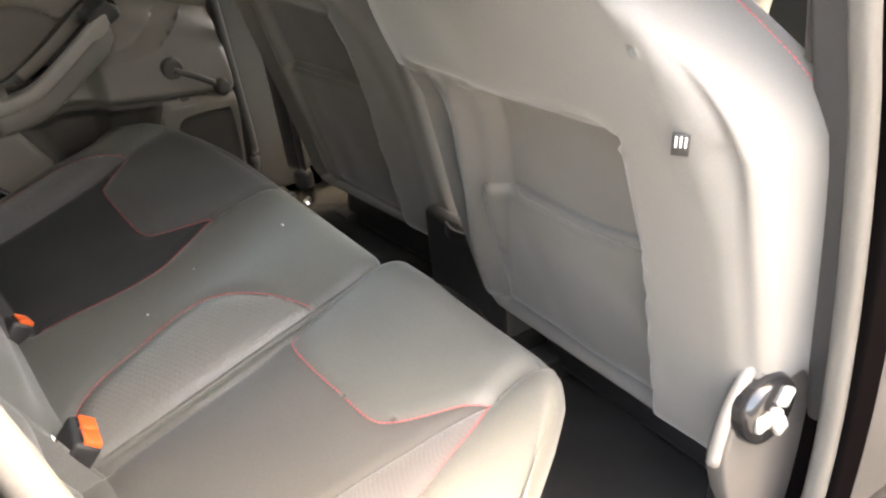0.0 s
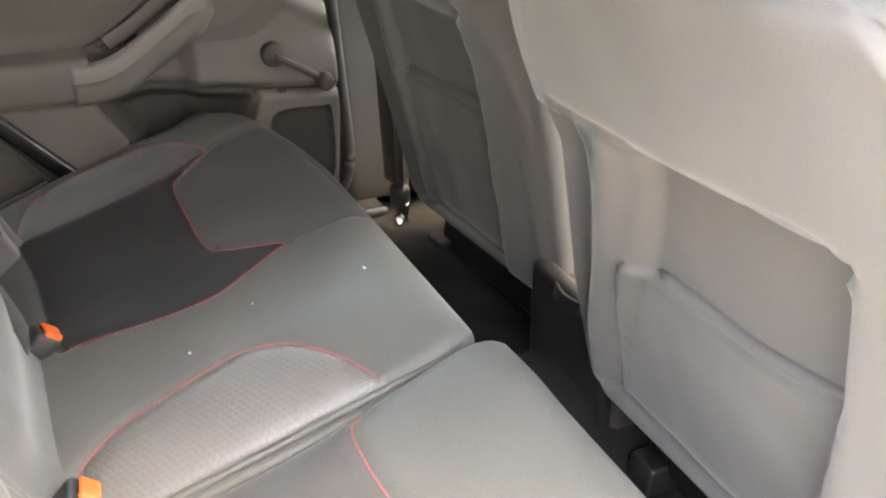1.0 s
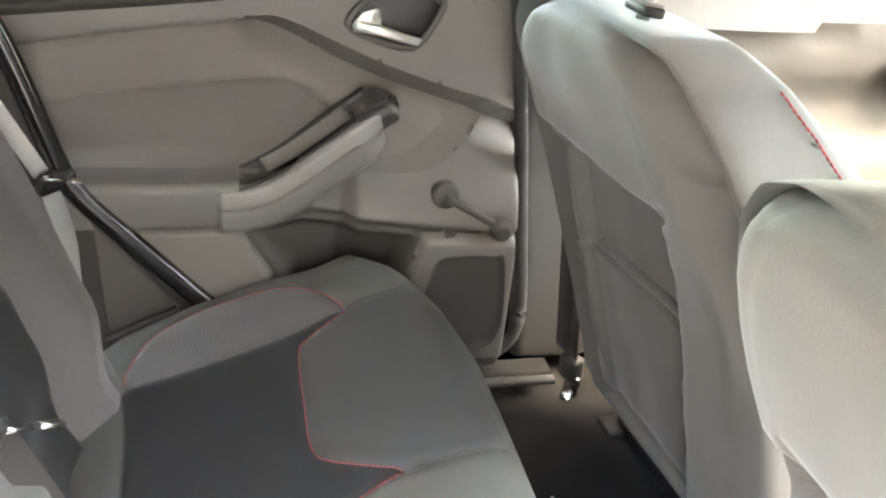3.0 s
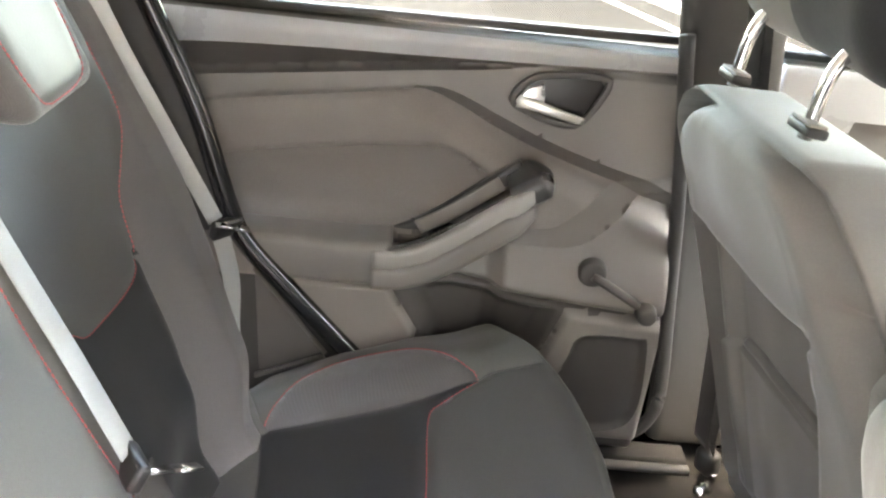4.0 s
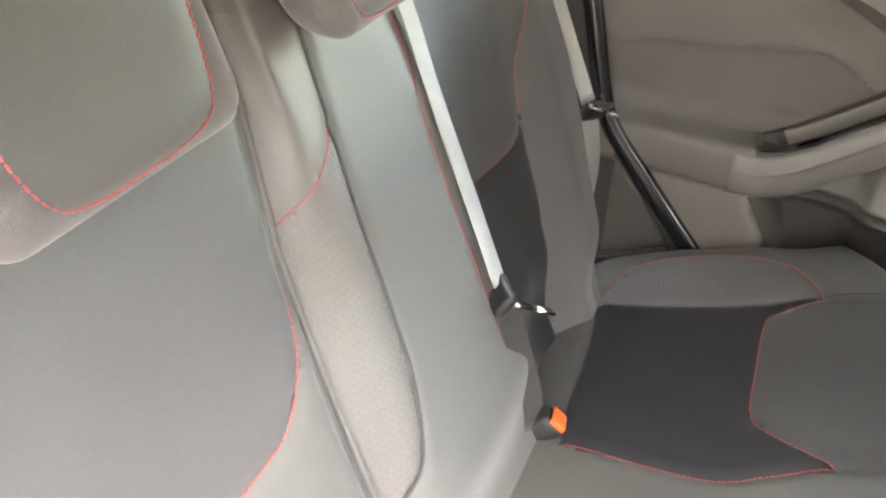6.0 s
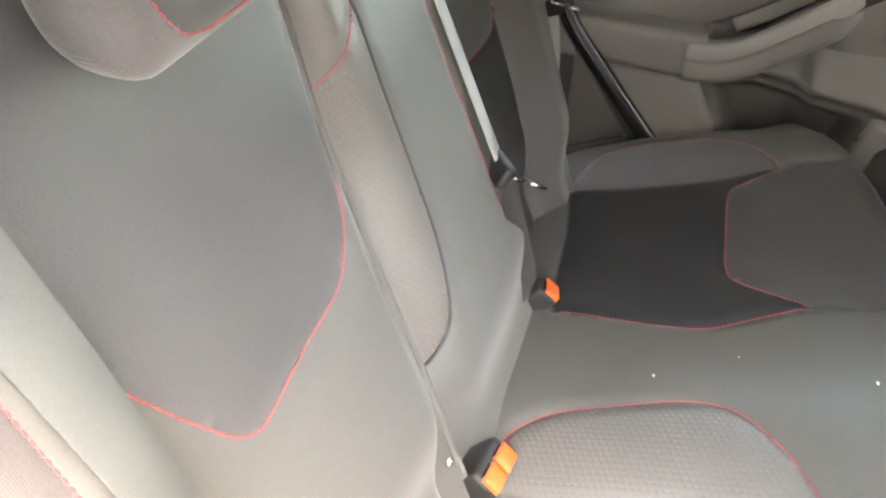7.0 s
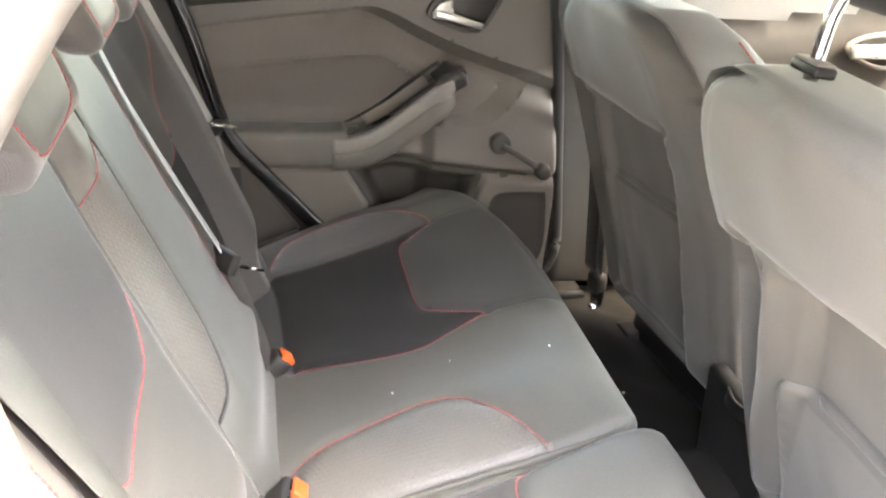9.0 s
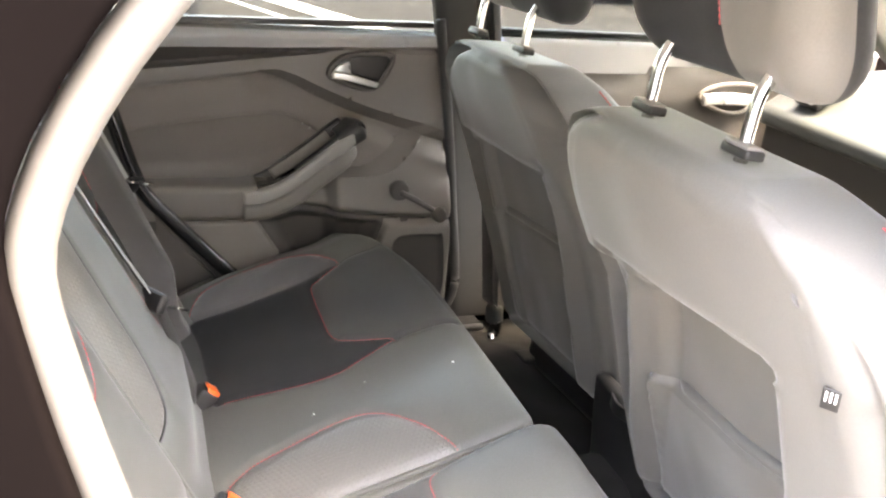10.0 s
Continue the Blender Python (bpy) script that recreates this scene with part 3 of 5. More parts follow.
pad_bl = Pad((-0.194, 0.42), (0.515, 1.075), 0.14, (0.018, 0.05, 0.030), back_warp_m, 0.008,
             lines=[(line(MB_PIPE), 0.004, 0.006), (line(MB_RED), 0.004, 0.006), (line(LB_U), 0.004, 0.006), (line(LB_BOL), 0.006, 0.008), (line(MB_Q), 0.003, 0.005)],
             fold=lambda a, b: 0.010 * step01((0.135 - a) / 0.025) * step01((a + 0.20) / 0.1) - 0.016 * np.exp(-((a - 0.27) / 0.10) ** 2) + 0.034 * step01((a - 0.37) / 0.08) - 0.026 * step01((a - 0.12) / 0.03)
             - 0.022 * np.exp(-((a + 0.20) / 0.05) ** 2) - 0.03 * step01((0.60 - b) / 0.1) + 0.0018 * np.sin(25 * a + 9 * b) * np.sin(19 * b),
             snap=[line(p) for p in (MB_PIPE, MB_RED, LB_U, LB_BOL, MB_Q)])
# The far section's darker colours put its shade into the same charcoal cloth.
backrest_l = pad_bl.build("backrest", M_COVER, seat_l, "", [("gusset", line(GUS_BACK), M_GUSSET, "grey gusset with embossed hexagons"),
             ("bolster_panel", np.array([*LB_BOL, (0.62, 1.03), (0.62, 0.38)]), M_SIDE, "grey cloth bolster panel"),
             ("insert_panel", np.array(IN_BACK), M_INSERT2, "dark grey insert panel"), ("outer_panel", np.array(OUTER_BACK), M_INSERT, "outer panel darkened for shade at the far side")])
for p in (MB_RED, LB_U, MB_Q, LB_BOL[4:9]):
    pad_bl.stitches(p, backrest_l)
pad_bl.cord(MB_PIPE, backrest_l, M_PIPE, 0.0022, 0.0008, label="dark piping")
hexes(pad_bl, line(HEX_BACK), backrest_l, turn=0.25)


# ---------------------------------------------------------------- rear headrests
def rear_headrest(y, half, z0, front, label):
    """A low saddle headrest that hangs over the top of the backrest."""
    t = thing("headrest", label, "headrest", "rear headrests")

    def warp(a, b, c):
        return front - 0.45 * (b - z0) + c, a + y, b
    h = half * 0.80
    red = [(-h, 0.22 + z0), (-h * 0.98, 0.10 + z0), (-h * 0.80, 0.030 + z0), (-h * 0.45, 0.012 + z0), (0, 0.010 + z0), (h * 0.45, 0.012 + z0), (h * 0.80, 0.030 + z0), (h * 0.98, 0.10 + z0), (h, 0.22 + z0)]
    p = Pad((-half, z0), (half, z0 + 0.24), 0.065, (0.030, 0.030, 0.028), warp, 0.009, lines=[(line(red), 0.003, 0.006)], snap=[line(red)])
    cover = p.build("cover", M_SIDE, t, "grey cloth side", [("insert_panel", line(red), M_INSERT2, "dark grey insert panel")])
    p.stitches(red[1:-1], cover)
    for s in (-1, 1):
        part("post", sweep([(front - 0.10, y + s * half * 0.45, z0 + 0.0), (front - 0.11, y + s * half * 0.45, z0 + 0.05)], ring(0.006)), M_CHROME, t)
    return t


rear_headrest(-0.312, 0.110, 0.988, -0.196, "black and grey saddle headrest with red seam over the narrow backrest")
rear_headrest(0.004, 0.088, 0.991, -0.199, "black and grey saddle headrest with red seam on the middle seat")
rear_headrest(0.278, 0.090, 0.962, -0.202, "black and grey saddle headrest with red seam beside the closed door")


# ---------------------------------------------------------------- rear belts and buckles
def buckle(at, label, double=False):
    t = thing("belt_buckle", label, "belt buckle", "rear buckles")
    w = 0.060 if double else 0.032
    part("housing", block((0.034, w, 0.062), 0.006, at), M_BLACK, t)
    n = 2 if double else 1
    for i in range(n):
        dy = (i - (n - 1) / 2) * 0.0285
        part("button", block((0.022, 0.026, 0.010), 0.0025, at @ pose(0.004, dy, 0.031)), M_BTN, t, "orange-red release button")
        part("slot", block((0.004, 0.019, 0.004), 0.001, at @ pose(-0.007, dy, 0.031)), M_GLOSS, t)
    part("stalk", block((0.012, w * 0.6, 0.09), 0.004, at @ pose(-0.004, 0, -0.07)), M_BLACK, t)
    return t


buckle(pose(-0.042, -0.182, 0.488, 0, 38, -8), "black double belt buckle with two orange-red buttons", True)
buckle(pose(-0.044, 0.112, 0.484, 0, 40, 10), "black belt buckle with one orange-red button")


def tongue(parent, at, p, q):
    """The moulded grip of a belt tongue and its bright plate, which sticks out from p to q."""
    part("tongue_body", block((0.016, 0.050, 0.030), 0.005, at), M_BLACK, parent)
    p, q = Vector(p), Vector(q)
    plate = part("tongue_plate", sweep([p, p.lerp(q, 0.48)], oblong(0.012, 0.004, 0.001, 2)), M_CHROME, parent, "bright metal latch plate")
    part("tongue_tip", sweep([p.lerp(q, 0.60), q], oblong(0.014, 0.004, 0.001, 2)), M_CHROME, plate, "bright metal latch tip")
    part("tongue_neck", sweep([p.lerp(q, 0.45), p.lerp(q, 0.65)], oblong(0.010, 0.005, 0.001, 2)), M_BLACK, plate)


belt_m = thing("seat_belt", "grey middle seat belt hanging down the backrest", "seat belt", "rear belts")
# One strap: pale copy where it reflects light, dark copy below in shade.
belt([(-0.285, 0.125, 1.03), (-0.245, 0.127, 0.95), (-0.215, 0.126, 0.88), (-0.160, 0.112, 0.78), (-0.108, 0.090, 0.695)], [(0.85, 0.14, 0.45)], belt_m, M_BELT_LIT, 0.040)
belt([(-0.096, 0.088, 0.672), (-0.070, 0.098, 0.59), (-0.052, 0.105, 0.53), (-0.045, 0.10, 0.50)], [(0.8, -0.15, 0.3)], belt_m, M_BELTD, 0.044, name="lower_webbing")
tongue(belt_m, pose(-0.104, 0.084, 0.684, 0, 30, 35), (-0.096, 0.092, 0.672), (-0.058, 0.148, 0.634))

belt_l = thing("seat_belt", "grey outer seat belt hanging along the far pillar trim", "seat belt", "rear belts")
belt([(-0.33, 0.53, 1.15), (-0.262, 0.553, 0.97), (-0.21, 0.57, 0.85), (-0.142, 0.587, 0.70)], [(0.6, -0.75, 0.25)], belt_l, M_BELT_LIT, 0.024)
belt([(-0.138, 0.588, 0.69), (-0.120, 0.59, 0.60), (-0.115, 0.57, 0.52), (-0.10, 0.55, 0.43)], [(0.75, -0.6, 0.1)], belt_l, M_BELT_LIT, 0.030, name="lower_webbing")
tongue(belt_l, pose(-0.128, 0.588, 0.690, 0, 20, -40), (-0.136, 0.562, 0.706), (-0.092, 0.578, 0.695))

belt_r = thing("seat_belt", "dark outer seat belt across the narrow backrest", "seat belt", "rear belts")
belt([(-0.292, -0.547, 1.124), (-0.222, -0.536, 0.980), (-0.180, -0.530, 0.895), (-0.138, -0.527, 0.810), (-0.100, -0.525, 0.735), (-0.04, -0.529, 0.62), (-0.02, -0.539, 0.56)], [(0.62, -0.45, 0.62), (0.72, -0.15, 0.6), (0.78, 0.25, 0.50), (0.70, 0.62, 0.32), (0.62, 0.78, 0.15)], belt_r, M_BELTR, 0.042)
# Thin dark strip that imitates the shade of the twisted belt's fold.
part("belt_edge", sweep(curve([(-0.226, -0.545, 0.965), (-0.190, -0.539, 0.895), (-0.150, -0.532, 0.815), (-0.112, -0.527, 0.735), (-0.05, -0.529, 0.62)], 0.02), oblong(0.007, 0.0016, 0.0006, 2), up=(0.6, -0.5, 0.6)), M_FOLD_SHADE, belt_r, "dark strip standing for shade in the belt's fold")
belt_r["label"] = "greenish grey outer seat belt lying on the narrow backrest"


# ---------------------------------------------------------------- front seats
SEAT_Z = [0.40, 0.50, 0.62, 0.72, 0.815, 0.865, 0.90, 0.935, 0.965, 1.000, 1.032, 1.056]
DRIVER = {
    "in": [0.97, 0.95, 0.90, 0.82, 0.75, 0.84, 0.88, 0.90, 0.90, 0.86, 0.76, 0.58],
    "out": [0.92, 0.97, 1.02, 1.04, 1.06, 1.07, 1.07, 1.03, 0.96, 0.84, 0.70, 0.50],
    "pad": [(-0.170, 0.862), (-0.087, 0.868), (-0.010, 0.872), (0.070, 0.881), (0.135, 0.886), (0.163, 0.880)],
    "over": [(0.175, 0.855), (0.170, 0.80), (0.168, 0.745), (0.152, 0.644), (0.128, 0.50), (0.112, 0.40), (-0.28, 0.40), (-0.28, 0.862)],
    "well": [(0.175, 0.855), (0.170, 0.80), (0.168, 0.745), (0.152, 0.644), (0.128, 0.50), (0.112, 0.40), (-0.255, 0.40), (-0.246, 0.438), (-0.198, 0.549), (-0.138, 0.686), (-0.121, 0.734), (-0.096, 0.846)],
    "hem": [(-0.142, 0.697), (-0.070, 0.693), (0.0, 0.692), (0.060, 0.698), (0.115, 0.708), (0.160, 0.722)],
    "pocket": [(0.152, 0.68), (0.134, 0.599), (0.112, 0.48), (0.098, 0.41), (-0.236, 0.41), (-0.190, 0.549)],
    "crease": [(0.06, 1.036), (0.105, 1.038), (0.150, 1.036), (0.186, 1.028), (0.208, 1.010), (0.217, 0.985), (0.222, 0.955), (0.236, 0.910), (0.249, 0.870), (0.256, 0.82), (0.256, 0.75), (0.252, 0.668), (0.230, 0.52)],
    "crease_in": [(-0.06, 1.035), (-0.12, 1.033), (-0.160, 1.022), (-0.185, 0.998), (-0.200, 0.96), (-0.205, 0.90), (-0.180, 0.84), (-0.160, 0.80), (-0.185, 0.70), (-0.215, 0.60), (-0.240, 0.50)],
    "flap": [-0.256, -0.220, -0.168, -0.125], "sink": 0.0, "bevel": (0.45, 0.55)}
PASSENGER = {
    "in": [0.90, 0.94, 0.98, 1.00, 0.99, 0.97, 0.95, 0.93, 0.90, 0.84, 0.72, 0.52],
    "out": [0.70, 0.68, 0.68, 0.70, 0.72, 0.76, 0.78, 0.77, 0.74, 0.66, 0.54, 0.40],
    "pad": [(-0.140, 0.860), (-0.110, 0.852), (-0.030, 0.846), (0.050, 0.849), (0.130, 0.846), (0.235, 0.838)],
    "over": [(0.235, 0.40), (-0.130, 0.40), (-0.145, 0.60), (-0.158, 0.71), (-0.156, 0.80)],
    "well": [(0.155, 0.83), (0.150, 0.40), (-0.122, 0.40), (-0.138, 0.60), (-0.150, 0.71), (-0.148, 0.80)],
    "hem": [(-0.150, 0.708), (-0.110, 0.704), (-0.045, 0.700), (0.040, 0.696), (0.105, 0.692), (0.150, 0.690)],
    "pocket": [(0.148, 0.60), (0.146, 0.405), (-0.118, 0.405), (-0.128, 0.485), (-0.144, 0.618)],
    "crease": [(0.05, 1.032), (0.085, 1.018), (0.115, 0.995), (0.140, 0.96), (0.150, 0.90), (0.150, 0.84), (0.150, 0.70), (0.150, 0.50)],
    "crease_in": [(-0.03, 1.034), (-0.070, 1.030), (-0.105, 1.012), (-0.130, 0.97), (-0.140, 0.91), (-0.170, 0.86), (-0.212, 0.82), (-0.236, 0.77), (-0.244, 0.72), (-0.240, 0.62), (-0.220, 0.50)],
    "flap": [0.5, 0.5, 0.5, 0.5], "sink": 0.028, "bevel": (1.0, 0.6)}


def front_seat(at, side, form, label):
    """A front seat seen from behind, in its own frame: x ahead, y to the car's left, z up, over the point below its back's middle. side: -1 when its
    outer flank is to the right. In the outlines of its form a grows towards the outer flank."""
    t = thing("front_seat", label, "car seat", "front seats")
    t.matrix_world = at
    o = side

    def width(a, b):
        return np.where(a > 0, np.interp(b, SEAT_Z, form["out"]), np.interp(b, SEAT_Z, form["in"]))

    def warp(a, b, c):
        thick = np.interp(b, [0.34, 0.68, 0.86, 0.95, 1.03, 1.08], [0.18, 0.205, 0.205, 0.175, 0.140, 0.120]) / 0.205
        return -0.4 * (b - 0.695) - np.where(c < -0.09, -0.09 + (c + 0.09) * np.maximum(0.205 * thick - 0.09, 0.01) / 0.115, c), a * o * width(a, b), b - form["sink"] * step01((b - 0.88) / 0.15)

    def plan(pts):
        return [(x / float(width(np.array(x), np.array(z))), z) for x, z in pts]

    OV, PK, LOW = form["pad"] + form["over"], form["pad"][1:] + form["well"], form["hem"] + form["pocket"]
    crease, crease2 = [np.array(line(plan(form[k]))) for k in ("crease", "crease_in")]
    inner, outer = form["bevel"]
    panel = np.vstack([crease, [(crease[-1, 0], 0.30), (crease2[-1, 0], 0.30)], crease2[::-1]])
    OV, PK, LOW = [np.array(plan(p) + plan(p)[:1]) for p in (OV, PK, LOW)]

    def shape(a, b):
        d, na, nb = nearest(panel, a, b, True)
        out = np.where(inside(panel, a, b), 0, np.sqrt(d * d + 0.02 ** 2) - 0.02)
        up = np.clip((b - nb) / np.maximum(d, 1e-4), 0, 1)
        c = -(0.5 * out + 4.0 * out * out) * np.where(up < 0.6, np.where(a < 0, inner, outer), 1.0) - 1.2 * up * out
        c += 0.010 * np.exp(-((b - 0.95) / 0.09) ** 2 - (a / 0.15) ** 2)
        c += 0.022 * np.exp(-((a * width(a, b) - np.interp(b, [0.42, 0.55, 0.69, 0.83], form["flap"])) / 0.020) ** 2) * step01((0.865 - b) / 0.03)
        return c + 0.003 * np.sin(14 * a + 20 * b) * step01((0.68 - b) / 0.1) * step01((0.13 - np.abs(a)) / 0.05) + 0.0012 * np.sin(37 * a + 9 * b) * np.sin(21 * b - 5 * a)

    pad = Pad((-0.275, 0.405), (0.285, 1.056), 0.205, (0.040, 0.036, 0.040), warp, 0.0075,
              lines=[(crease, 0.0016, 0.006), (crease2, 0.0016, 0.006), (line(plan(form["pad"])), 0.018, 0.008)],
              steps=[(OV, -0.030, 0.020), (PK, -0.024, 0.024), (LOW, 0.015, 0.010)],
              fold=shape, snap=[crease, LOW])
    back = pad.build("backrest", M_BACK, t, "", [("map_pocket", LOW, M_BACK, "slack map pocket")])
    hem = curve(plan(form["hem"]), 0.006)
    taper = np.clip(np.minimum(np.arange(len(hem)) / 10, (len(hem) - 1 - np.arange(len(hem))) / 6), 0.15, 1)
    path = pad.place(hem[:, 0], hem[:, 1], 0.002) + np.outer(1 - taper, (0.014, 0, 0))
    part("pocket_hem", sweep(path, ring(0.0088, 8), up=(0.3, 0.2, 1), scale=taper), M_BACK, back, "rolled elastic pocket hem")
    for s in (-1, 1):
        z = np.linspace(0.48, 1.035, 80)
        e = np.stack(warp(np.full(80, s * 0.279 + (0.005 if s > 0 else 0)), z, np.full(80, -0.150)), 1)
        thread(e, back, M_RED, 0.0062, 0.0054, 0.0016, "stitching", "red contrast stitching")
    # front face of the back and the seat cushion
    part("backrest_front", block((0.06, 0.36, 0.48), 0.025, pose(0.185, 0, 0.71, 0, -22, 0), 4), M_INSERT, t, "black front face")
    cush = Pad((0.24, -0.25), (0.66, 0.25), 0.16, (0.05, 0.05, 0.05), lambda a, b, c: (a, b, 0.53 + 0.12 * (a - 0.1) + c), 0.02, fold=lambda a, b: 0.03 * step01((np.abs(b) - 0.15) / 0.08))
    cush.build("seat_cushion", M_INSERT, t, "black cushion")
    part("seat_base", block((0.46, 0.42, 0.12), 0.02, pose(0.44, 0, 0.34)), M_BLACK, t)
    for s in (-1, 1):
        part("seat_rail", block((0.56, 0.05, 0.05), 0.006, pose(0.46, s * 0.19, 0.285)), M_BLACK, t)

    # headrest on two bright posts
    def hwarp(a, b, c):
        return -0.105 - 0.28 * (b - 1.12) - c + 0.02 * np.cos(a * 9), a, b - form["sink"]
    hr = Pad((-0.150, 1.118), (0.150, 1.32), 0.105, (0.050, 0.060, 0.046), hwarp, 0.012, lines=[(line([(o * 0.02, 1.13), (o * 0.02, 1.35)]), 0.004, 0.006)], snap=[line([(o * 0.02, 1.12), (o * 0.02, 1.35)])])
    hr.build("headrest_cover", M_INSERT, t, "black headrest", [("headrest_panel", [(o * 0.02, 1.0), (o * 0.02, 1.5), (o * 0.3, 1.5), (o * 0.3, 1.0)], M_BACK, "grey headrest panel")], 0.062)
    hr.stitches([(o * 0.02, z) for z in np.linspace(1.145, 1.315, 6)], t)
    for s in (-1, 1):
        y = s * 0.0815 + 0.0055 * o
        part("headrest_post", sweep(curve([(-0.094, y, 1.06 - form["sink"]), (-0.090, y, 1.115 - form["sink"]), (-0.078, y, 1.145 - form["sink"]), (-0.064, y, 1.19 - form["sink"])], 0.006), ring(0.0068)), M_CHROME, t, "bright steel post")
        part("post_guide", block((0.022, 0.040, 0.010), 0.003, pose(-0.094, y, 1.070 - form["sink"], 0, 6, 0)), M_BLACK, t, "black post guide")
        part("guide_cap", block((0.019, 0.035, 0.004), 0.0015, pose(-0.094, y, 1.076 - form["sink"], 0, 6, 0)), M_DOOR2, t)
    # recliner hinge cover and its handwheel on the outer flank
    ox = o * 0.270
    if o < 0:
        shield = [(0.010, 0.520), (0.022, 0.585), (0.055, 0.640), (0.085, 0.655), (0.115, 0.635), (0.150, 0.575), (0.24, 0.50), (0.52, 0.46), (0.55, 0.40), (0.40, 0.33), (0.16, 0.33), (0.055, 0.42)]
        at_side = Matrix(((1, 0, 0, 0), (0, 0, 1, ox - 0.018), (0, 1, 0, 0), (0, 0, 0, 1)))
        part("side_shield", prism([tuple(p) for p in curve(shield, 0.02, True)], 0.026, at_side, 0.004), M_DOOR, t, "dark grey lower side shield")
        rim = curve([(x - 0.004, ox - 0.006, z) for x, z in shield[:5]], 0.008)
        part("shield_rim", sweep(rim, ring(0.008, 8), up=(0, 1, 0)), M_BAND, t, "paler shield rim")
        knob = part("recliner_wheel", disc(0.046, 0.040, 0.030, pose(0.058, ox - 0.020, 0.582, 90, 0, 0), 32, 0.006), M_GLOSS, t, "black adjuster wheel")
        for i in range(3):
            part("spoke", block((0.024, 0.010, 0.019), 0.004, pose(0.058, ox - 0.037, 0.582) @ pose(0, 0, 0, 0, 60 + 120 * i, 0) @ pose(0.022, 0, 0)), M_SATIN, knob, "bright raised grip")
        part("hub_cap", disc(0.010, 0.008, 0.010, pose(0.058, ox - 0.037, 0.582, 90, 0, 0), 20, 0.002), M_SATIN, knob, "bright hub")
    # sewn label on the flank seam
    at_tag = Vector(pad.place(*zip(*plan([(0.252, 0.908)])), 0.002)[0])
    tilt_tag = Matrix.Translation(at_tag) @ pose(0, 0, 0, 0, -22, o * -37)
    tag = part("sewn_label", block((0.003, 0.015, 0.025), 0.001, tilt_tag), M_LABEL, t, "small black sewn label")
    for i in range(3):
        part("label_bar", block((0.0012, 0.0018, 0.012), 0.0003, tilt_tag @ pose(-0.0018, (i - 1) * 0.004, 0.004)), M_LINT, tag, "pale woven bar")
    return t


front_seat(pose(0.497, -0.388, 0), -1, DRIVER, "grey covered driver's seat with slack map pocket and red piping")
front_seat(pose(0.551, 0.278, 0.690, 0, 2.3, 6) @ pose(0, 0, -0.695), 1, PASSENGER, "grey covered front passenger seat with map pocket in shade")


# ---------------------------------------------------------------- lint and crumbs
for x, y, z in ((0.404, -0.398, 0.919), (0.322, -0.034, 0.6085), (0.20, 0.015, 0.5555), (0.115, -0.02, 0.531)):
    bit = part("lint_speck", block((0.0022, 0.0035, 0.0022), 0.0006, pose(x, y, z, 20, 10, 35)), M_LINT)
    tagged(bit, "tiny white speck of lint on the seat cover", "lint", "lint specks")
for x, y in ((0.60, -0.50), (0.66, -0.60), (0.63, 0.30), (0.70, 0.42), (0.57, 0.36)):
    bit = part("crumb", block((0.005, 0.004, 0.003), 0.001, pose(x, y, 0.268, 0, 0, 40 * x)), M_LINT)
    tagged(bit, "tiny pale crumb on the black carpet", "crumb", "crumbs")

# ---------------------------------------------------------------- far rear door
def door_warp(a, b, c):
    return a, 0.625 + 0.07 * step01((b - 0.60) / 0.16) - c, b


door = thing("door_1", "closed dark grey rear door with cloth insert, armrest and window winder", "car door", kind="structure")
grid = lambda p: curve(p, 0.01)
L_SILL = grid([(-0.43, 0.896), (-0.225, 0.929), (-0.05, 0.940), (0.14, 0.945), (0.30, 0.950), (0.60, 0.960)])
L_GROOVE = grid([(-0.43, 0.846), (-0.20, 0.880), (0.0, 0.904), (0.12, 0.919), (0.22, 0.930), (0.30, 0.942)])
L_CLOTH = grid([(-0.43, 0.778), (-0.185, 0.839), (-0.021, 0.867), (0.085, 0.882), (0.142, 0.884), (0.190, 0.868), (0.250, 0.838), (0.321, 0.808), (0.400, 0.782), (0.461, 0.764), (0.60, 0.730)])
L_DIAG = grid([(0.085, 0.882), (0.150, 0.899), (0.195, 0.890), (0.255, 0.864), (0.325, 0.835), (0.400, 0.810), (0.461, 0.793), (0.60, 0.760)])
L_SEAM = grid([(-0.43, 0.688), (-0.158, 0.759), (0.026, 0.790), (0.150, 0.804), (0.195, 0.798), (0.240, 0.772), (0.285, 0.740)])
L_BAR = grid([(0.26, 0.696), (0.35, 0.697), (0.387, 0.715), (0.42, 0.741), (0.455, 0.768), (0.50, 0.786), (0.60, 0.815)])
L_PLATE = grid([(0.26, 0.681), (0.36, 0.682), (0.386, 0.685), (0.417, 0.696), (0.465, 0.733), (0.51, 0.772), (0.60, 0.800)])
L_FOOT = grid([(0.13, 0.628), (0.20, 0.622), (0.36, 0.603), (0.60, 0.583)])
over = lambda line, a: np.interp(a, line[:, 0], line[:, 1])
loop_of = lambda up, down: np.vstack([up, down[::-1]])
D_SILL = loop_of(L_SILL, np.array([(-0.43, 1.05), (0.60, 1.05)]))
D_BAND = np.vstack([L_GROOVE, L_SILL[L_SILL[:, 0] > 0.305], L_DIAG[::-1], L_CLOTH[L_CLOTH[:, 0] < 0.08][::-1]])
D_CLOTH = np.vstack([L_CLOTH, L_BAR[::-1], [(0.285, 0.740)], L_SEAM[::-1]])
D_MID = np.vstack([L_SEAM, [(0.26, 0.70), (0.10, 0.66), (-0.43, 0.66)]])
D_HOLLOW = loop_of(L_DIAG, L_CLOTH[L_CLOTH[:, 0] > 0.08])
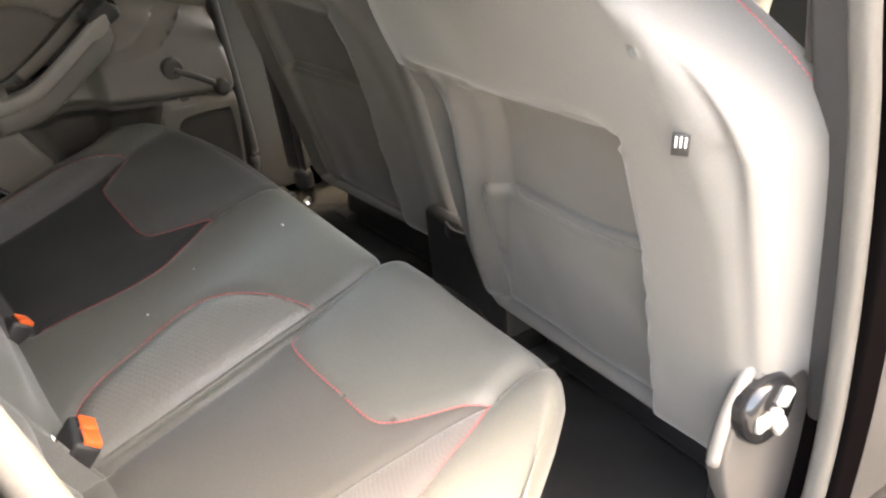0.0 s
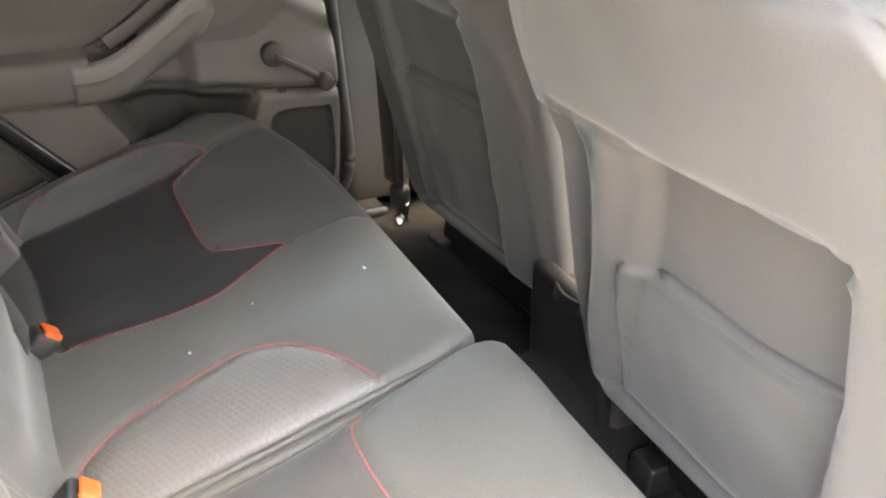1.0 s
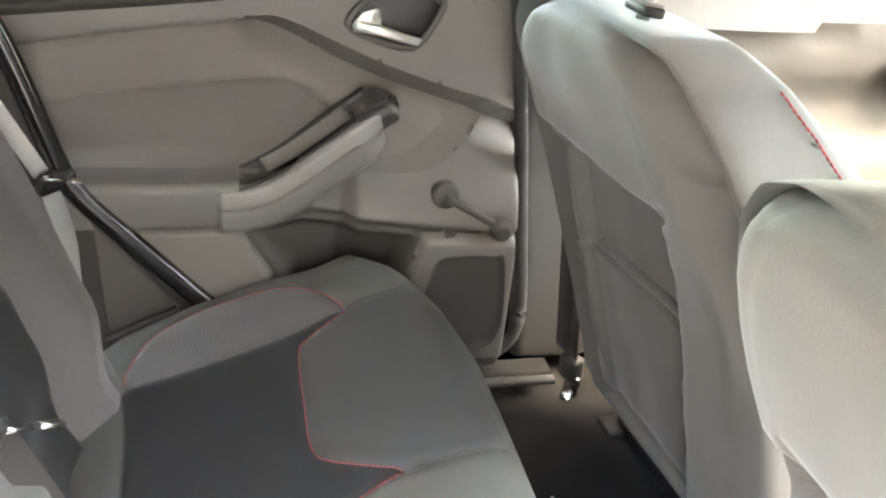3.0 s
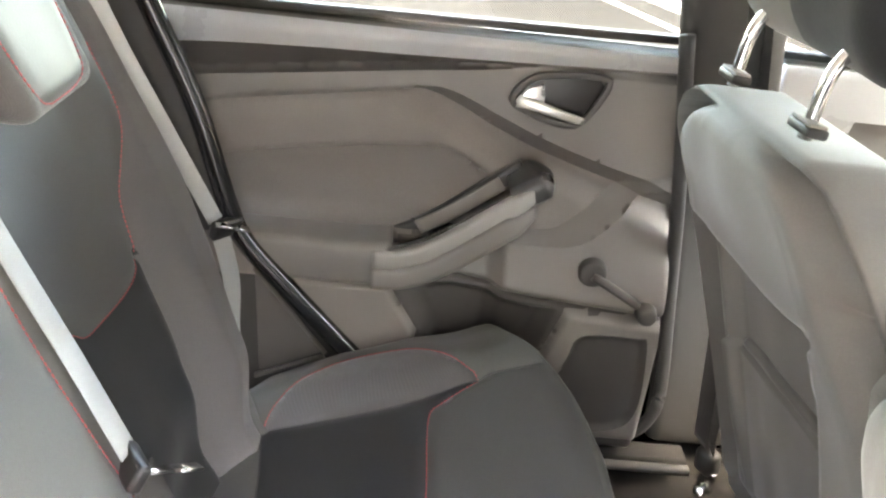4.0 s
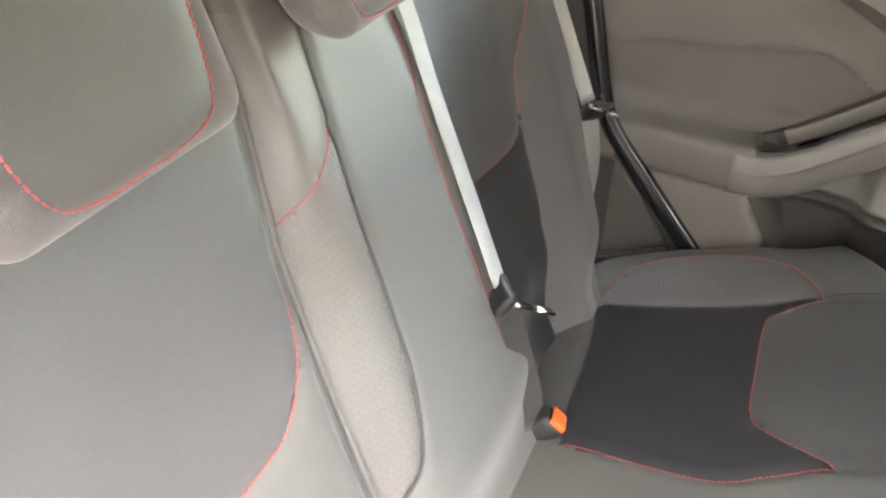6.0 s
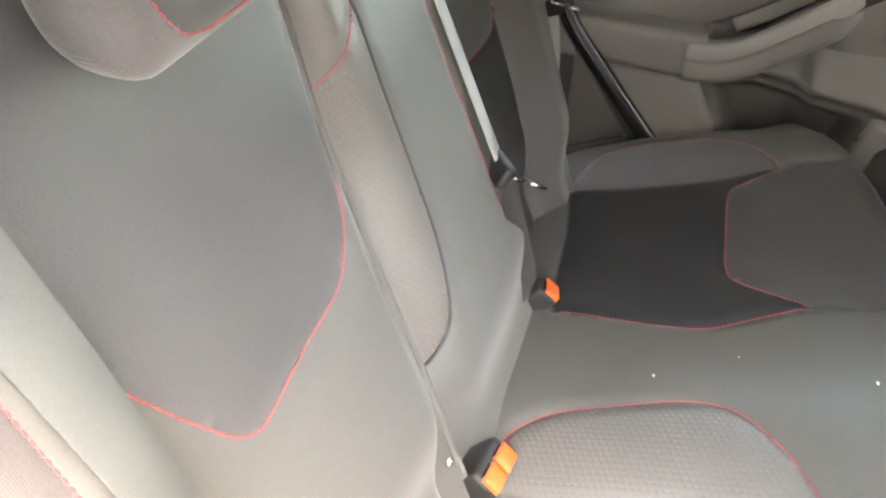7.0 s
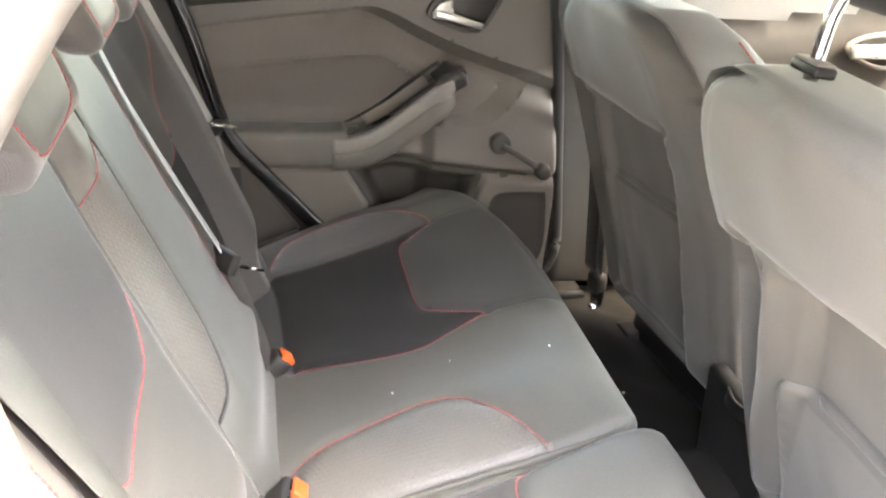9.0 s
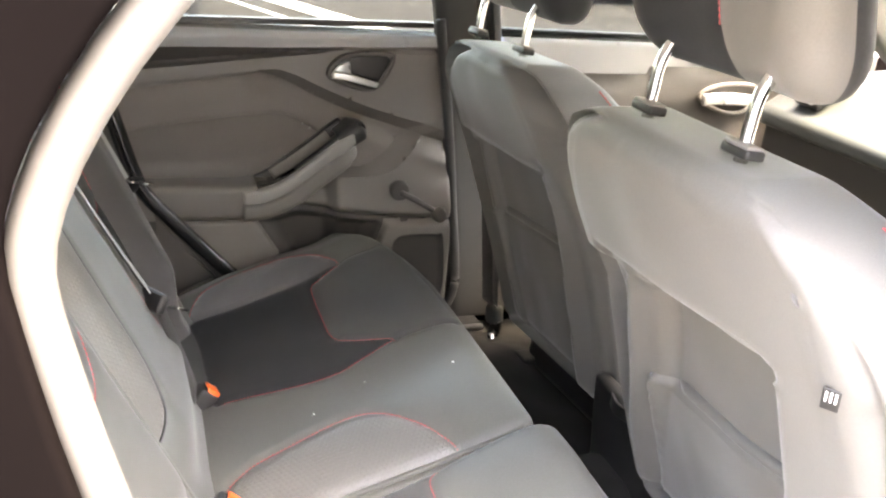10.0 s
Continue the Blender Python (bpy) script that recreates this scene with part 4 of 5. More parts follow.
D_BAR = loop_of(L_BAR, L_PLATE)
D_PLATE = loop_of(L_PLATE, np.vstack([[(0.20, 0.640)], L_FOOT[L_FOOT[:, 0] > 0.205]]))
D_FLAT = [(-0.075, 0.600), (0.113, 0.600), (0.163, 0.522), (0.150, 0.44), (-0.02, 0.44)]
D_RECESS = [(0.125, 0.598), (0.206, 0.618), (0.385, 0.598), (0.350, 0.500), (0.33, 0.42), (0.16, 0.42), (0.170, 0.52)]
D_SPK = [(0.386, 0.596), (0.540, 0.586), (0.565, 0.45), (0.550, 0.36), (0.42, 0.36), (0.330, 0.44), (0.354, 0.50)]
D_GRILL = [(0.402, 0.52), (0.418, 0.558), (0.505, 0.562), (0.522, 0.550), (0.530, 0.43), (0.500, 0.385), (0.43, 0.385), (0.385, 0.45)]


def card_relief(a, b):
    """The mouldings of the door card: the window ledge, the hollow below it, the slanting hollow below the handle, the plate round the winder."""
    sill, lip = over(L_SILL, a), np.minimum(over(L_GROOVE, a), over(L_SILL, a))
    gap = np.clip(sill - lip, 0.002, 1)
    k = np.clip((sill - b) / gap, 0, 1)
    c = np.where(b > sill, 0.012 + 0.006 * step01((b - sill) / 0.025), np.where(b > lip, 0.012 - 0.046 * k * np.clip(gap / 0.02, 0.3, 1), 0.0))
    cloth, diag = over(L_CLOTH, a), np.maximum(over(L_DIAG, a), over(L_CLOTH, a))
    q = np.clip((diag - b) / np.clip(diag - cloth, 0.002, 1), 0, 1)
    c = np.where((b <= diag) & (b > cloth), -0.030 * q * step01((a - 0.085) / 0.06), c)
    c = np.where(b <= cloth, -0.003 - 0.027 * step01((a - 0.085) / 0.06) * (1 - step01((cloth - b) / 0.05)), c)
    on = step01((a - 0.26) / 0.03)
    bar, plate = over(L_BAR, a), over(L_PLATE, a)
    c += on * 0.024 * np.clip((bar - b) / np.clip(bar - plate, 0.002, 1), 0, 1) * (b < bar)
    c -= 0.022 * step01((0.26 - a) / 0.10) * np.exp(-((b - 0.690) / 0.030) ** 2)
    return c


pad_d = Pad((-0.42, 0.33), (0.545, 0.985), 0.05, (0.012, 0.02, 0.030), door_warp, 0.0052,
            lines=[(L_FOOT, 0.014, 0.006), (L_SEAM, 0.005, 0.004), (L_CLOTH[L_CLOTH[:, 0] < 0.15], 0.004, 0.004)],
            steps=[(np.array(D_FLAT), 0.014, 0.005), (np.array(D_RECESS), -0.035, 0.03), (np.array(D_SPK), 0.012, 0.008), (line(D_GRILL + D_GRILL[:1]), -0.010, 0.008)],
            fold=card_relief,
            snap=[L_SILL, L_GROOVE, L_CLOTH, L_DIAG[L_DIAG[:, 0] > 0.13], L_SEAM, L_BAR, L_PLATE, L_FOOT] + [np.array(p + p[:1]) for p in (D_FLAT, D_SPK)] + [line(D_GRILL + D_GRILL[:1])])
# Bare dark card in the groove under the ledge stands for shade there.
pad_d.build("door_card", M_DOOR, door, "", [("window_ledge", D_SILL, M_LEDGE_LIT, "smooth window ledge with sky light in its blue-grey"), ("handle_panel", D_BAND, M_BAND, "grey handle panel"), ("slanting_hollow", D_HOLLOW, M_HOLLOW_SHADE, "shallow slanting hollow with shade in its colour"), ("lower_insert", D_MID, M_DCLOTH2, "darker grey-brown cloth insert"),
            # The bar's paler plastic imitates window light on an upward chamfer.
            ("moulding", D_BAR, M_DOOR2, "moulded bar paler for light on its chamfer"), ("cloth_insert", D_CLOTH, M_DCLOTH, "grey-brown cloth insert"), ("winder_plate", D_PLATE, M_BAND, "grey plate round the winder"),
            ("lower_panel", D_FLAT, M_DOOR2, "paler flat lower panel"), ("speaker_grille", line(D_GRILL), M_DOOR, "dark speaker grille"), ("speaker_surround", D_SPK, M_DOOR2, "paler speaker surround")])

# armrest with pull pocket
ARM = [(-0.20, 0.638), (-0.06, 0.638), (0.06, 0.638), (0.115, 0.642), (0.17, 0.661), (0.25, 0.722), (0.322, 0.775)]
arm = [(x, 0.645, z) for x, z in ARM]
part("armrest", sweep(curve(arm[:4], 0.01), oblong(0.078, 0.074, 0.014), up=(0, 0, 1)), M_BAND, door, "grey armrest")
PULL = [(0.085, 0.650), (0.13, 0.654), (0.18, 0.676), (0.25, 0.728), (0.30, 0.768)]
pull = curve([(x, 0.612, z) for x, z in PULL] + [(0.322, 0.622, 0.787)], 0.006)
low = curve([(x, 0.620, z - 0.030) for x, z in PULL] + [(0.318, 0.630, 0.752)], 0.006)
blunt = lambda n, k: np.minimum(1, np.sqrt(np.maximum(0.02, (n - 1 - np.arange(n)) / k)))
part("pull_handle", sweep(pull, oblong(0.022, 0.032, 0.008), scale=np.minimum(1, np.linspace(3.2, 0.55, len(pull)))), M_ARM, door, "satin grey door pull")
part("pull_body", sweep(low, oblong(0.046, 0.042, 0.014), scale=blunt(len(low), 7)), M_BAND, door, "grey lower arm")
tip = curve([(0.288, 0.650, 0.762), (0.312, 0.650, 0.780), (0.338, 0.655, 0.799)], 0.003)
part("pull_end", sweep(tip, oblong(0.086, 0.042, 0.016), scale=blunt(len(tip), 6)), M_POCKET, door, "glossy black rounded pull end")
part("pocket_floor", sweep(curve([(x, 0.650, z - 0.004) for x, z in PULL], 0.01), oblong(0.056, 0.014, 0.004), up=(0, 0, 1)), M_POCKET, door, "black pull pocket")
part("pocket_rim", sweep(curve([(x, 0.684, z + 0.010 + 0.014 * min(1, max(0, (x - 0.10) / 0.1))) for x, z in PULL], 0.01), oblong(0.018, 0.026, 0.006), up=(0, 0, 1)), M_POCKET, door, "black pocket rim")
part("pocket_front", sweep(curve([(x, 0.626, z + 0.014) for x, z in PULL], 0.01), oblong(0.010, 0.010, 0.004), up=(0, 0, 1)), M_POCKET, door, "black pocket rim")
part("pocket_wall", sweep(curve([(0.15, 0.672, 0.680), (0.20, 0.672, 0.712), (0.27, 0.672, 0.766)], 0.01), oblong(0.006, 0.024, 0.002), up=(0, 0, 1)), M_DOOR2, door, "pale inner pocket wall")
part("bright_strip", sweep([(0.206, 0.634, 0.628), (0.283, 0.640, 0.690)], oblong(0.006, 0.005, 0.0015), up=(0, 0, 1)), M_SATIN, door, "thin bright strip")

# window winder
part("winder_boss", disc(0.024, 0.021, 0.020, pose(0.421, 0.622, 0.654, 90, 0, 0), 32, 0.004), M_DOOR, door, "winder boss")
part("winder_arm", sweep(curve([(0.421, 0.612, 0.654), (0.46, 0.602, 0.636), (0.508, 0.600, 0.608)], 0.008), oblong(0.012, 0.018, 0.005), up=(0, -1, 0)), M_DOOR, door, "window winder arm")
part("winder_knob", disc(0.018, 0.014, 0.026, pose(0.508, 0.590, 0.607, 90, 0, 0), 28, 0.005), M_DOOR, door, "round winder knob")

# inside handle
HB = [(0.268, 0.893), (0.290, 0.925), (0.330, 0.936), (0.395, 0.938), (0.406, 0.925), (0.378, 0.872), (0.350, 0.862), (0.300, 0.875)]
flat = lambda y: Matrix(((1, 0, 0, 0), (0, 0, -1, y), (0, 1, 0, 0), (0, 0, 0, 1)))
hx = curve(HB, 0.01, True)
part("handle_bezel", sweep(np.stack([hx[:, 0], np.full(len(hx), 0.688), hx[:, 1]], 1), oblong(0.010, 0.010, 0.003), up=(0, 1, 0), closed=True), M_DOOR, door, "dark grey handle surround")
part("handle_bowl", prism([(0.337 + 0.94 * (x - 0.337), 0.90 + 0.94 * (z - 0.90)) for x, z in HB], 0.004, flat(0.694), 0.001), M_BLACK, door, "black handle bowl")
part("handle_lever", sweep(curve([(0.276, 0.682, 0.893), (0.31, 0.675, 0.889), (0.345, 0.675, 0.880), (0.376, 0.680, 0.872)], 0.006), oblong(0.012, 0.017, 0.005), up=(0, 0, 1), scale=np.linspace(1.0, 0.7, len(curve([(0.276, 0.682, 0.893), (0.31, 0.675, 0.889), (0.345, 0.675, 0.880), (0.376, 0.680, 0.872)], 0.006)))), M_SATIN, door, "bright silver lever")
part("handle_paddle", prism([(0.272, 0.890), (0.288, 0.912), (0.312, 0.920), (0.316, 0.893)], 0.008, flat(0.690), 0.002), M_SATIN, door, "bright silver paddle")
part("window_rubber", sweep([(-0.42, 0.712, 0.985), (0.56, 0.712, 1.000)], oblong(0.022, 0.012, 0.004)), M_RUBBER, door, "black window rubber")
part("window_glass", block((0.98, 0.004, 0.40), 0.001, pose(0.07, 0.728, 1.17, -8, 0, 0)), M_GLASS, door, "clear window pane")


# ---------------------------------------------------------------- far side body: pillars, seals, sill
CP = [(-0.36, 1.20), (-0.27, 1.06), (-0.219, 0.955), (-0.177, 0.856), (-0.135, 0.714), (-0.110, 0.66), (-0.044, 0.586), (0.053, 0.482), (0.14, 0.40), (0.26, 0.345)]
c_pillar = thing("pillar_rear", "dark grey rear pillar trim with black door seal", "pillar trim", kind="structure")
CPT = [*CP, (0.26, 0.28), (-0.55, 0.28), (-0.55, 1.25)]
pp = Pad((-0.55, 0.28), (0.26, 1.28), 0.03, (0.01, 0.01, 0.008), lambda a, b, c: (np.minimum(a, np.interp(b, [z for x, z in CP][::-1], [x for x, z in CP][::-1]) - 0.004), 0.612 - c - 0.01 * step01((b - 0.6) / 0.4), b), 0.02)
pp.build("trim_panel", M_PILLAR, c_pillar)
part("door_seal", sweep(curve([(x + 0.008, 0.606, z) for x, z in CP], 0.012), ring(0.015, 12)), M_GLOSS, c_pillar, "black rubber door seal")
TRI = [(-0.088, 0.622), (-0.060, 0.588), (0.022, 0.484), (-0.080, 0.434)]
part("corner_panel", prism(TRI, 0.006, flat(0.606), 0.002), M_DOOR, c_pillar, "dark triangular corner panel")
part("corner_edge", sweep([(-0.088, 0.598, 0.622), (0.024, 0.598, 0.482)], oblong(0.006, 0.006, 0.002)), M_SEAL, c_pillar, "pale panel edge")
part("corner_foot", sweep([(-0.085, 0.594, 0.432), (0.022, 0.594, 0.478)], oblong(0.010, 0.008, 0.003)), M_SEAL, c_pillar, "pale panel edge")

b_pillar = thing("pillar_middle", "grey middle pillar trim with black door seal", "pillar trim", kind="structure")
BP = [(0.485, 1.02), (0.525, 0.79), (0.556, 0.575), (0.571, 0.469), (0.575, 0.40), (0.555, 0.350), (0.50, 0.325), (0.40, 0.318), (0.26, 0.325)]
part("door_seal", sweep(curve([(x + 0.006, 0.648, z) for x, z in BP], 0.012), ring(0.011, 10)), M_RUBBER, b_pillar, "black rubber door seal")
bpt = Pad((0.0, 0.30), (0.15, 1.42), 0.05, (0.025, 0.01, 0.02), lambda a, b, c: (a + np.interp(b, [0.30, 0.47, 0.79, 1.02, 1.42], [0.590, 0.580, 0.535, 0.492, 0.40]), 0.675 - c - 0.06 * step01((b - 0.9) / 0.5), b), 0.02)
bpt.build("trim_panel", M_PILLAR, b_pillar)
part("door_sill", sweep(curve([(0.20, 0.590, 0.322), (0.42, 0.578, 0.326), (0.55, 0.572, 0.330), (0.632, 0.570, 0.332)], 0.02), oblong(0.018, 0.012, 0.005)), M_SEAL, b_pillar, "grey door sill strip")
part("sill_inner", sweep([(0.10, 0.625, 0.305), (0.64, 0.625, 0.312)], oblong(0.05, 0.024, 0.008)), M_CARPET, b_pillar, "dark sill trim")
part("body_side", block((2.85, 0.02, 0.74), 0.006, pose(0.50, 0.785, 0.57)), M_PAINT, b_pillar, "dark painted body side")
part("rocker_panel", block((2.85, 0.16, 0.03), 0.006, pose(0.50, 0.715, 0.235)), M_PAINT, b_pillar, "dark rocker panel")
bp_belt = thing("seat_belt", "brown-grey front belt running down the middle pillar to its anchor", "seat belt")
belt([(0.555, 0.600, 1.10), (0.603, 0.590, 0.75), (0.634, 0.560, 0.40)], [(-0.95, -0.15, 0)], bp_belt, M_BELTD)
belt([(0.560, 0.570, 1.10), (0.618, 0.562, 0.75), (0.646, 0.545, 0.40)], [(-0.95, 0.05, 0)], bp_belt, M_BELTD, name="lower_webbing")
part("anchor_boot", block((0.026, 0.040, 0.048), 0.009, pose(0.648, 0.545, 0.375, 0, -8, 30)), M_PILLAR, bp_belt, "brown-grey anchor cover")
part("anchor_bolt", disc(0.011, 0.009, 0.012, pose(0.640, 0.530, 0.325, 60, 0, -30)), M_CHROME, bp_belt, "bright bolt head")
part("anchor_lug", block((0.010, 0.028, 0.040), 0.002, pose(0.650, 0.535, 0.345, 0, 0, 30)), M_CHROME, bp_belt)

# far front door, seen past the front seats
fdoor = thing("door_2", "closed pale grey front passenger door with bright inside handle", "car door", kind="structure")
fd = Pad((0.66, 0.33), (1.75, 0.985), 0.05, (0.012, 0.02, 0.03), lambda a, b, c: (a, 0.675 + 0.04 * step01((b - 0.6) / 0.2) - c, b), 0.02,
         lines=[(line([(0.66, 0.87), (0.95, 0.885), (1.25, 0.93), (1.7, 0.95)]), 0.012, 0.012)], steps=[(np.array([(0.66, 0.66), (1.30, 0.70), (1.45, 0.82), (1.30, 0.85), (0.66, 0.80)]), -0.012, 0.03)])
fd.build("door_card", M_DOOR, fdoor, "", [("window_ledge", [(0.60, 0.885), (0.95, 0.90), (1.25, 0.94), (1.8, 0.96), (1.8, 1.05), (0.60, 1.05)], M_LEDGE_LIT, "smooth window ledge with sky light in its pale colour")])
FH = [(1.198, 0.857), (1.225, 0.878), (1.28, 0.889), (1.35, 0.886), (1.368, 0.860), (1.345, 0.824), (1.295, 0.816), (1.235, 0.832)]
fx = curve(FH, 0.01, True)
part("handle_bezel", sweep(np.stack([fx[:, 0], np.full(len(fx), 0.700), fx[:, 1]], 1), oblong(0.009, 0.010, 0.003), up=(0, 1, 0), closed=True), M_BAND, fdoor, "grey handle surround")
part("handle_bowl", prism(FH, 0.004, flat(0.712), 0.001), M_BLACK, fdoor, "black handle bowl")
part("handle_lever", sweep(curve([(1.205, 0.690, 0.850), (1.27, 0.684, 0.855), (1.345, 0.692, 0.850)], 0.01), oblong(0.014, 0.030, 0.006)), M_SATIN, fdoor, "bright silver lever")
part("window_rubber", sweep([(0.66, 0.728, 0.992), (1.75, 0.728, 0.992)], oblong(0.02, 0.012, 0.004)), M_RUBBER, fdoor)
part("window_glass", block((1.0, 0.004, 0.38), 0.001, pose(1.15, 0.728, 1.17, -10, 0, 0)), M_GLASS, fdoor)


# ---------------------------------------------------------------- near side: door opening and its seal
near = thing("door_opening", "open rear doorway of the car with pale rubber seal", "door opening", kind="structure")
LOOP = [(0.615, 0.40), (0.620, 0.47), (0.613, 0.57), (0.593, 0.69), (0.566, 0.81), (0.532, 0.93), (0.497, 1.02), (0.44, 1.18), (0.35, 1.31), (0.15, 1.36), (0.0, 1.315), (-0.06, 1.262), (-0.106, 1.213), (-0.138, 1.167), (-0.158, 1.125), (-0.165, 1.09),
        (-0.159, 1.05), (-0.147, 0.995), (-0.134, 0.945), (-0.115, 0.87), (-0.090, 0.75), (-0.02, 0.61), (0.08, 0.50), (0.20, 0.39), (0.30, 0.345), (0.50, 0.345), (0.58, 0.36)]
loop = curve([(x, -0.725, z) for x, z in LOOP], 0.02, True)
part("door_seal", sweep(loop, oblong(0.022, 0.024, 0.010), up=(0, 1, 0), closed=True), M_SEAL, near, "pale grey tubular door seal")
flange = loop.copy()
cen = np.array([0.22, -0.725, 0.85])
d = flange - cen
part("door_flange", sweep(cen + d * (1 + 0.036 / np.linalg.norm(d, axis=1))[:, None] + np.array([0, -0.012, 0]), oblong(0.046, 0.018, 0.005), up=(0, 1, 0), closed=True), M_PAINT, near, "dark painted door flange")
# body side round the opening, with its outer edge
o3 = []
for p in loop:
    v = (p - cen)[[0, 2]]
    k = min((0.75 if v[0] < 0 else 0.62) / max(abs(v[0]), 1e-6), (0.60 if v[1] > 0 else 0.62) / max(abs(v[1]), 1e-6))
    o3.append((cen[0] + v[0] * k, -0.70, cen[2] + v[1] * k))
n = len(loop)
inner = cen + d * (1 + 0.050 / np.linalg.norm(d, axis=1))[:, None]
V = [(*p[:1], -0.715, p[2]) for p in inner] + [tuple(p) for p in o3] + [(p[0], -0.66, p[2]) for p in inner] + [(p[0], -0.64, p[2]) for p in o3]
F = []
for i in range(n):
    j = (i + 1) % n
    F += [(i, j, n + j, n + i), (2 * n + i, 3 * n + i, 3 * n + j, 2 * n + j), (i, 2 * n + i, 2 * n + j, j), (n + i, n + j, 3 * n + j, 3 * n + i)]
part("body_side", (V, F), M_PAINT, near, "dark glossy painted body side")
part("quarter_glass", prism([(-0.165, 1.285), (-0.20, 1.315), (-0.42, 1.27), (-0.46, 1.20), (-0.30, 1.13), (-0.262, 1.15)], 0.006, flat(-0.722), 0.002), M_GLOSS, near, "dark quarter window with sky on it")
part("pillar_trim", sweep(curve([(0.835, -0.665, 0.36), (0.805, -0.665, 0.50), (0.725, -0.665, 0.80), (0.640, -0.660, 1.02), (0.55, -0.62, 1.30)], 0.03), oblong(0.09, 0.05, 0.015), up=(0, 1, 0)), M_PILLAR, near, "grey pillar trim")
part("trim_edge", sweep(curve([(0.690, -0.70, 0.40), (0.664, -0.70, 0.52), (0.586, -0.70, 0.80), (0.510, -0.70, 1.02), (0.45, -0.69, 1.22)], 0.03), oblong(0.018, 0.05, 0.006), up=(0, 1, 0)), M_RUBBER, near, "dark trim edge")
near_belt = thing("seat_belt", "dark front belt with bright tongue beside the driver's seat", "seat belt")
belt([(0.53, -0.672, 1.05), (0.575, -0.672, 0.86), (0.612, -0.672, 0.72), (0.650, -0.672, 0.55), (0.665, -0.672, 0.42)], [(-0.5, -0.86, 0)], near_belt, M_BELTD, 0.040)
part("tongue_body", sweep(curve([(0.560, -0.686, 0.927), (0.580, -0.690, 0.940), (0.605, -0.690, 0.944)], 0.01), oblong(0.016, 0.007, 0.003), up=(0, -1, 0.2)), M_SATIN, near_belt, "bright belt tongue")
part("tongue_loop", sweep(curve([(0.556, -0.684, 0.918), (0.552, -0.684, 0.905), (0.549, -0.682, 0.890)], 0.005), ring(0.0035, 8)), M_CHROME, near_belt, "bright wire loop")
wheel_trim = Pad((-0.55, 0.28), (0.20, 1.15), 0.03, (0.01, 0.01, 0.008), lambda a, b, c: (np.minimum(a, np.interp(b, [0.28, 0.39, 0.50, 0.61, 0.75, 0.87, 0.934, 1.04, 1.15], [0.20, 0.17, 0.05, -0.05, -0.13, -0.15, -0.17, -0.20, -0.19])), -0.665 + c, b), 0.03)
wheel_trim.build("wheel_arch_trim", M_PILLAR, near, "grey wheel arch trim")


# ---------------------------------------------------------------- floor, console, dashboard, roof
floor = tagged(new("floor"), "black carpet on the car floor", "car floor", kind="structure")
fl = Pad((-0.45, -0.70), (1.95, 0.742), 0.05, (0.02, 0.02, 0.02), lambda a, b, c: (a, b, 0.262 + c), 0.02,
         fold=lambda a, b: 0.10 * np.exp(-((b - YC) / 0.11) ** 4) + 0.004 * np.sin(40 * a + 13 * b) * np.sin(33 * b) + 0.035 * np.exp(-((a - 0.66) / 0.09) ** 2 - ((b - 0.50) / 0.10) ** 2))
fl.build("carpet", M_CARPET, floor)
console = thing("centre_console", "brown-grey centre console between the front seats", "console")
part("console_body", block((0.95, 0.20, 0.30), 0.02, pose(1.14, YC, 0.33), 3), M_CONSOLE, console)
part("rear_face", block((0.03, 0.19, 0.225), 0.012, pose(0.656, YC, 0.395, 0, -6, 0), 3), M_BLACK, console, "dark rear face")
part("cup_tray", sweep(curve([(0.645, YC - 0.040, 0.492), (0.634, YC - 0.030, 0.490), (0.626, YC, 0.489), (0.634, YC + 0.030, 0.490), (0.645, YC + 0.040, 0.492)], 0.01), oblong(0.005, 0.024, 0.002)), M_BLACK, console, "dark grey rear tray rim")

dash = thing("dashboard", "grey-green dashboard with black underside and side vent", "dashboard")
dp = Pad((-0.68, -0.26), (0.69, 0.30), 0.05, (0.03, 0.022, 0.018), lambda a, b, c: (1.62 + b, a, 0.845 + 0.080 * step01((b + 0.27) / 0.17) + 0.02 * step01((b + 0.1) / 0.3) + c), 0.02)
dp.build("dash_top", M_DASH, dash)
part("dash_face", block((0.06, 1.34, 0.26), 0.02, pose(1.412, 0.0, 0.690), 3), M_BLACK, dash, "black lower dash")
for y in (0.57, -0.62):
    at_vent = pose(1.432, y - 0.02, 0.906, 0, -38, 0)
    vent = part("vent", block((0.105, 0.085, 0.022), 0.010, at_vent), M_BLACK, dash, "black air vent")
    rim = curve([(-0.044, -0.032, 0.011), (0.040, -0.034, 0.011), (0.046, 0.0, 0.011), (0.040, 0.034, 0.011), (-0.044, 0.032, 0.011), (-0.048, 0.0, 0.011)], 0.006, True)
    part("vent_rim", sweep([tuple(at_vent @ Vector(p)) for p in rim], ring(0.0035, 8), closed=True), M_SATIN, vent, "silver vent rim")
    for k in range(4):
        part("slat", block((0.010, 0.062, 0.006), 0.002, at_vent @ pose(0.020 * (k - 1.5), 0, 0.012, 0, 25, 0)), M_DOOR2, vent, "grey vent slat")
wheel = thing("steering_wheel", "black and silver steering wheel behind the driver's seat", "steering wheel")
wheel.matrix_world = pose(1.13, -0.40, 0.85, 0, -65, 0)
part("rim", sweep([(0.185 * math.cos(a), 0.185 * math.sin(a), 0) for a in np.linspace(0, 2 * math.pi, 48, endpoint=False)], ring(0.016, 10), closed=True), M_DOOR2, wheel, "grey leather rim")
part("hub", disc(0.075, 0.06, 0.05, pose(0, 0, 0.01), 32, 0.012), M_BLACK, wheel)
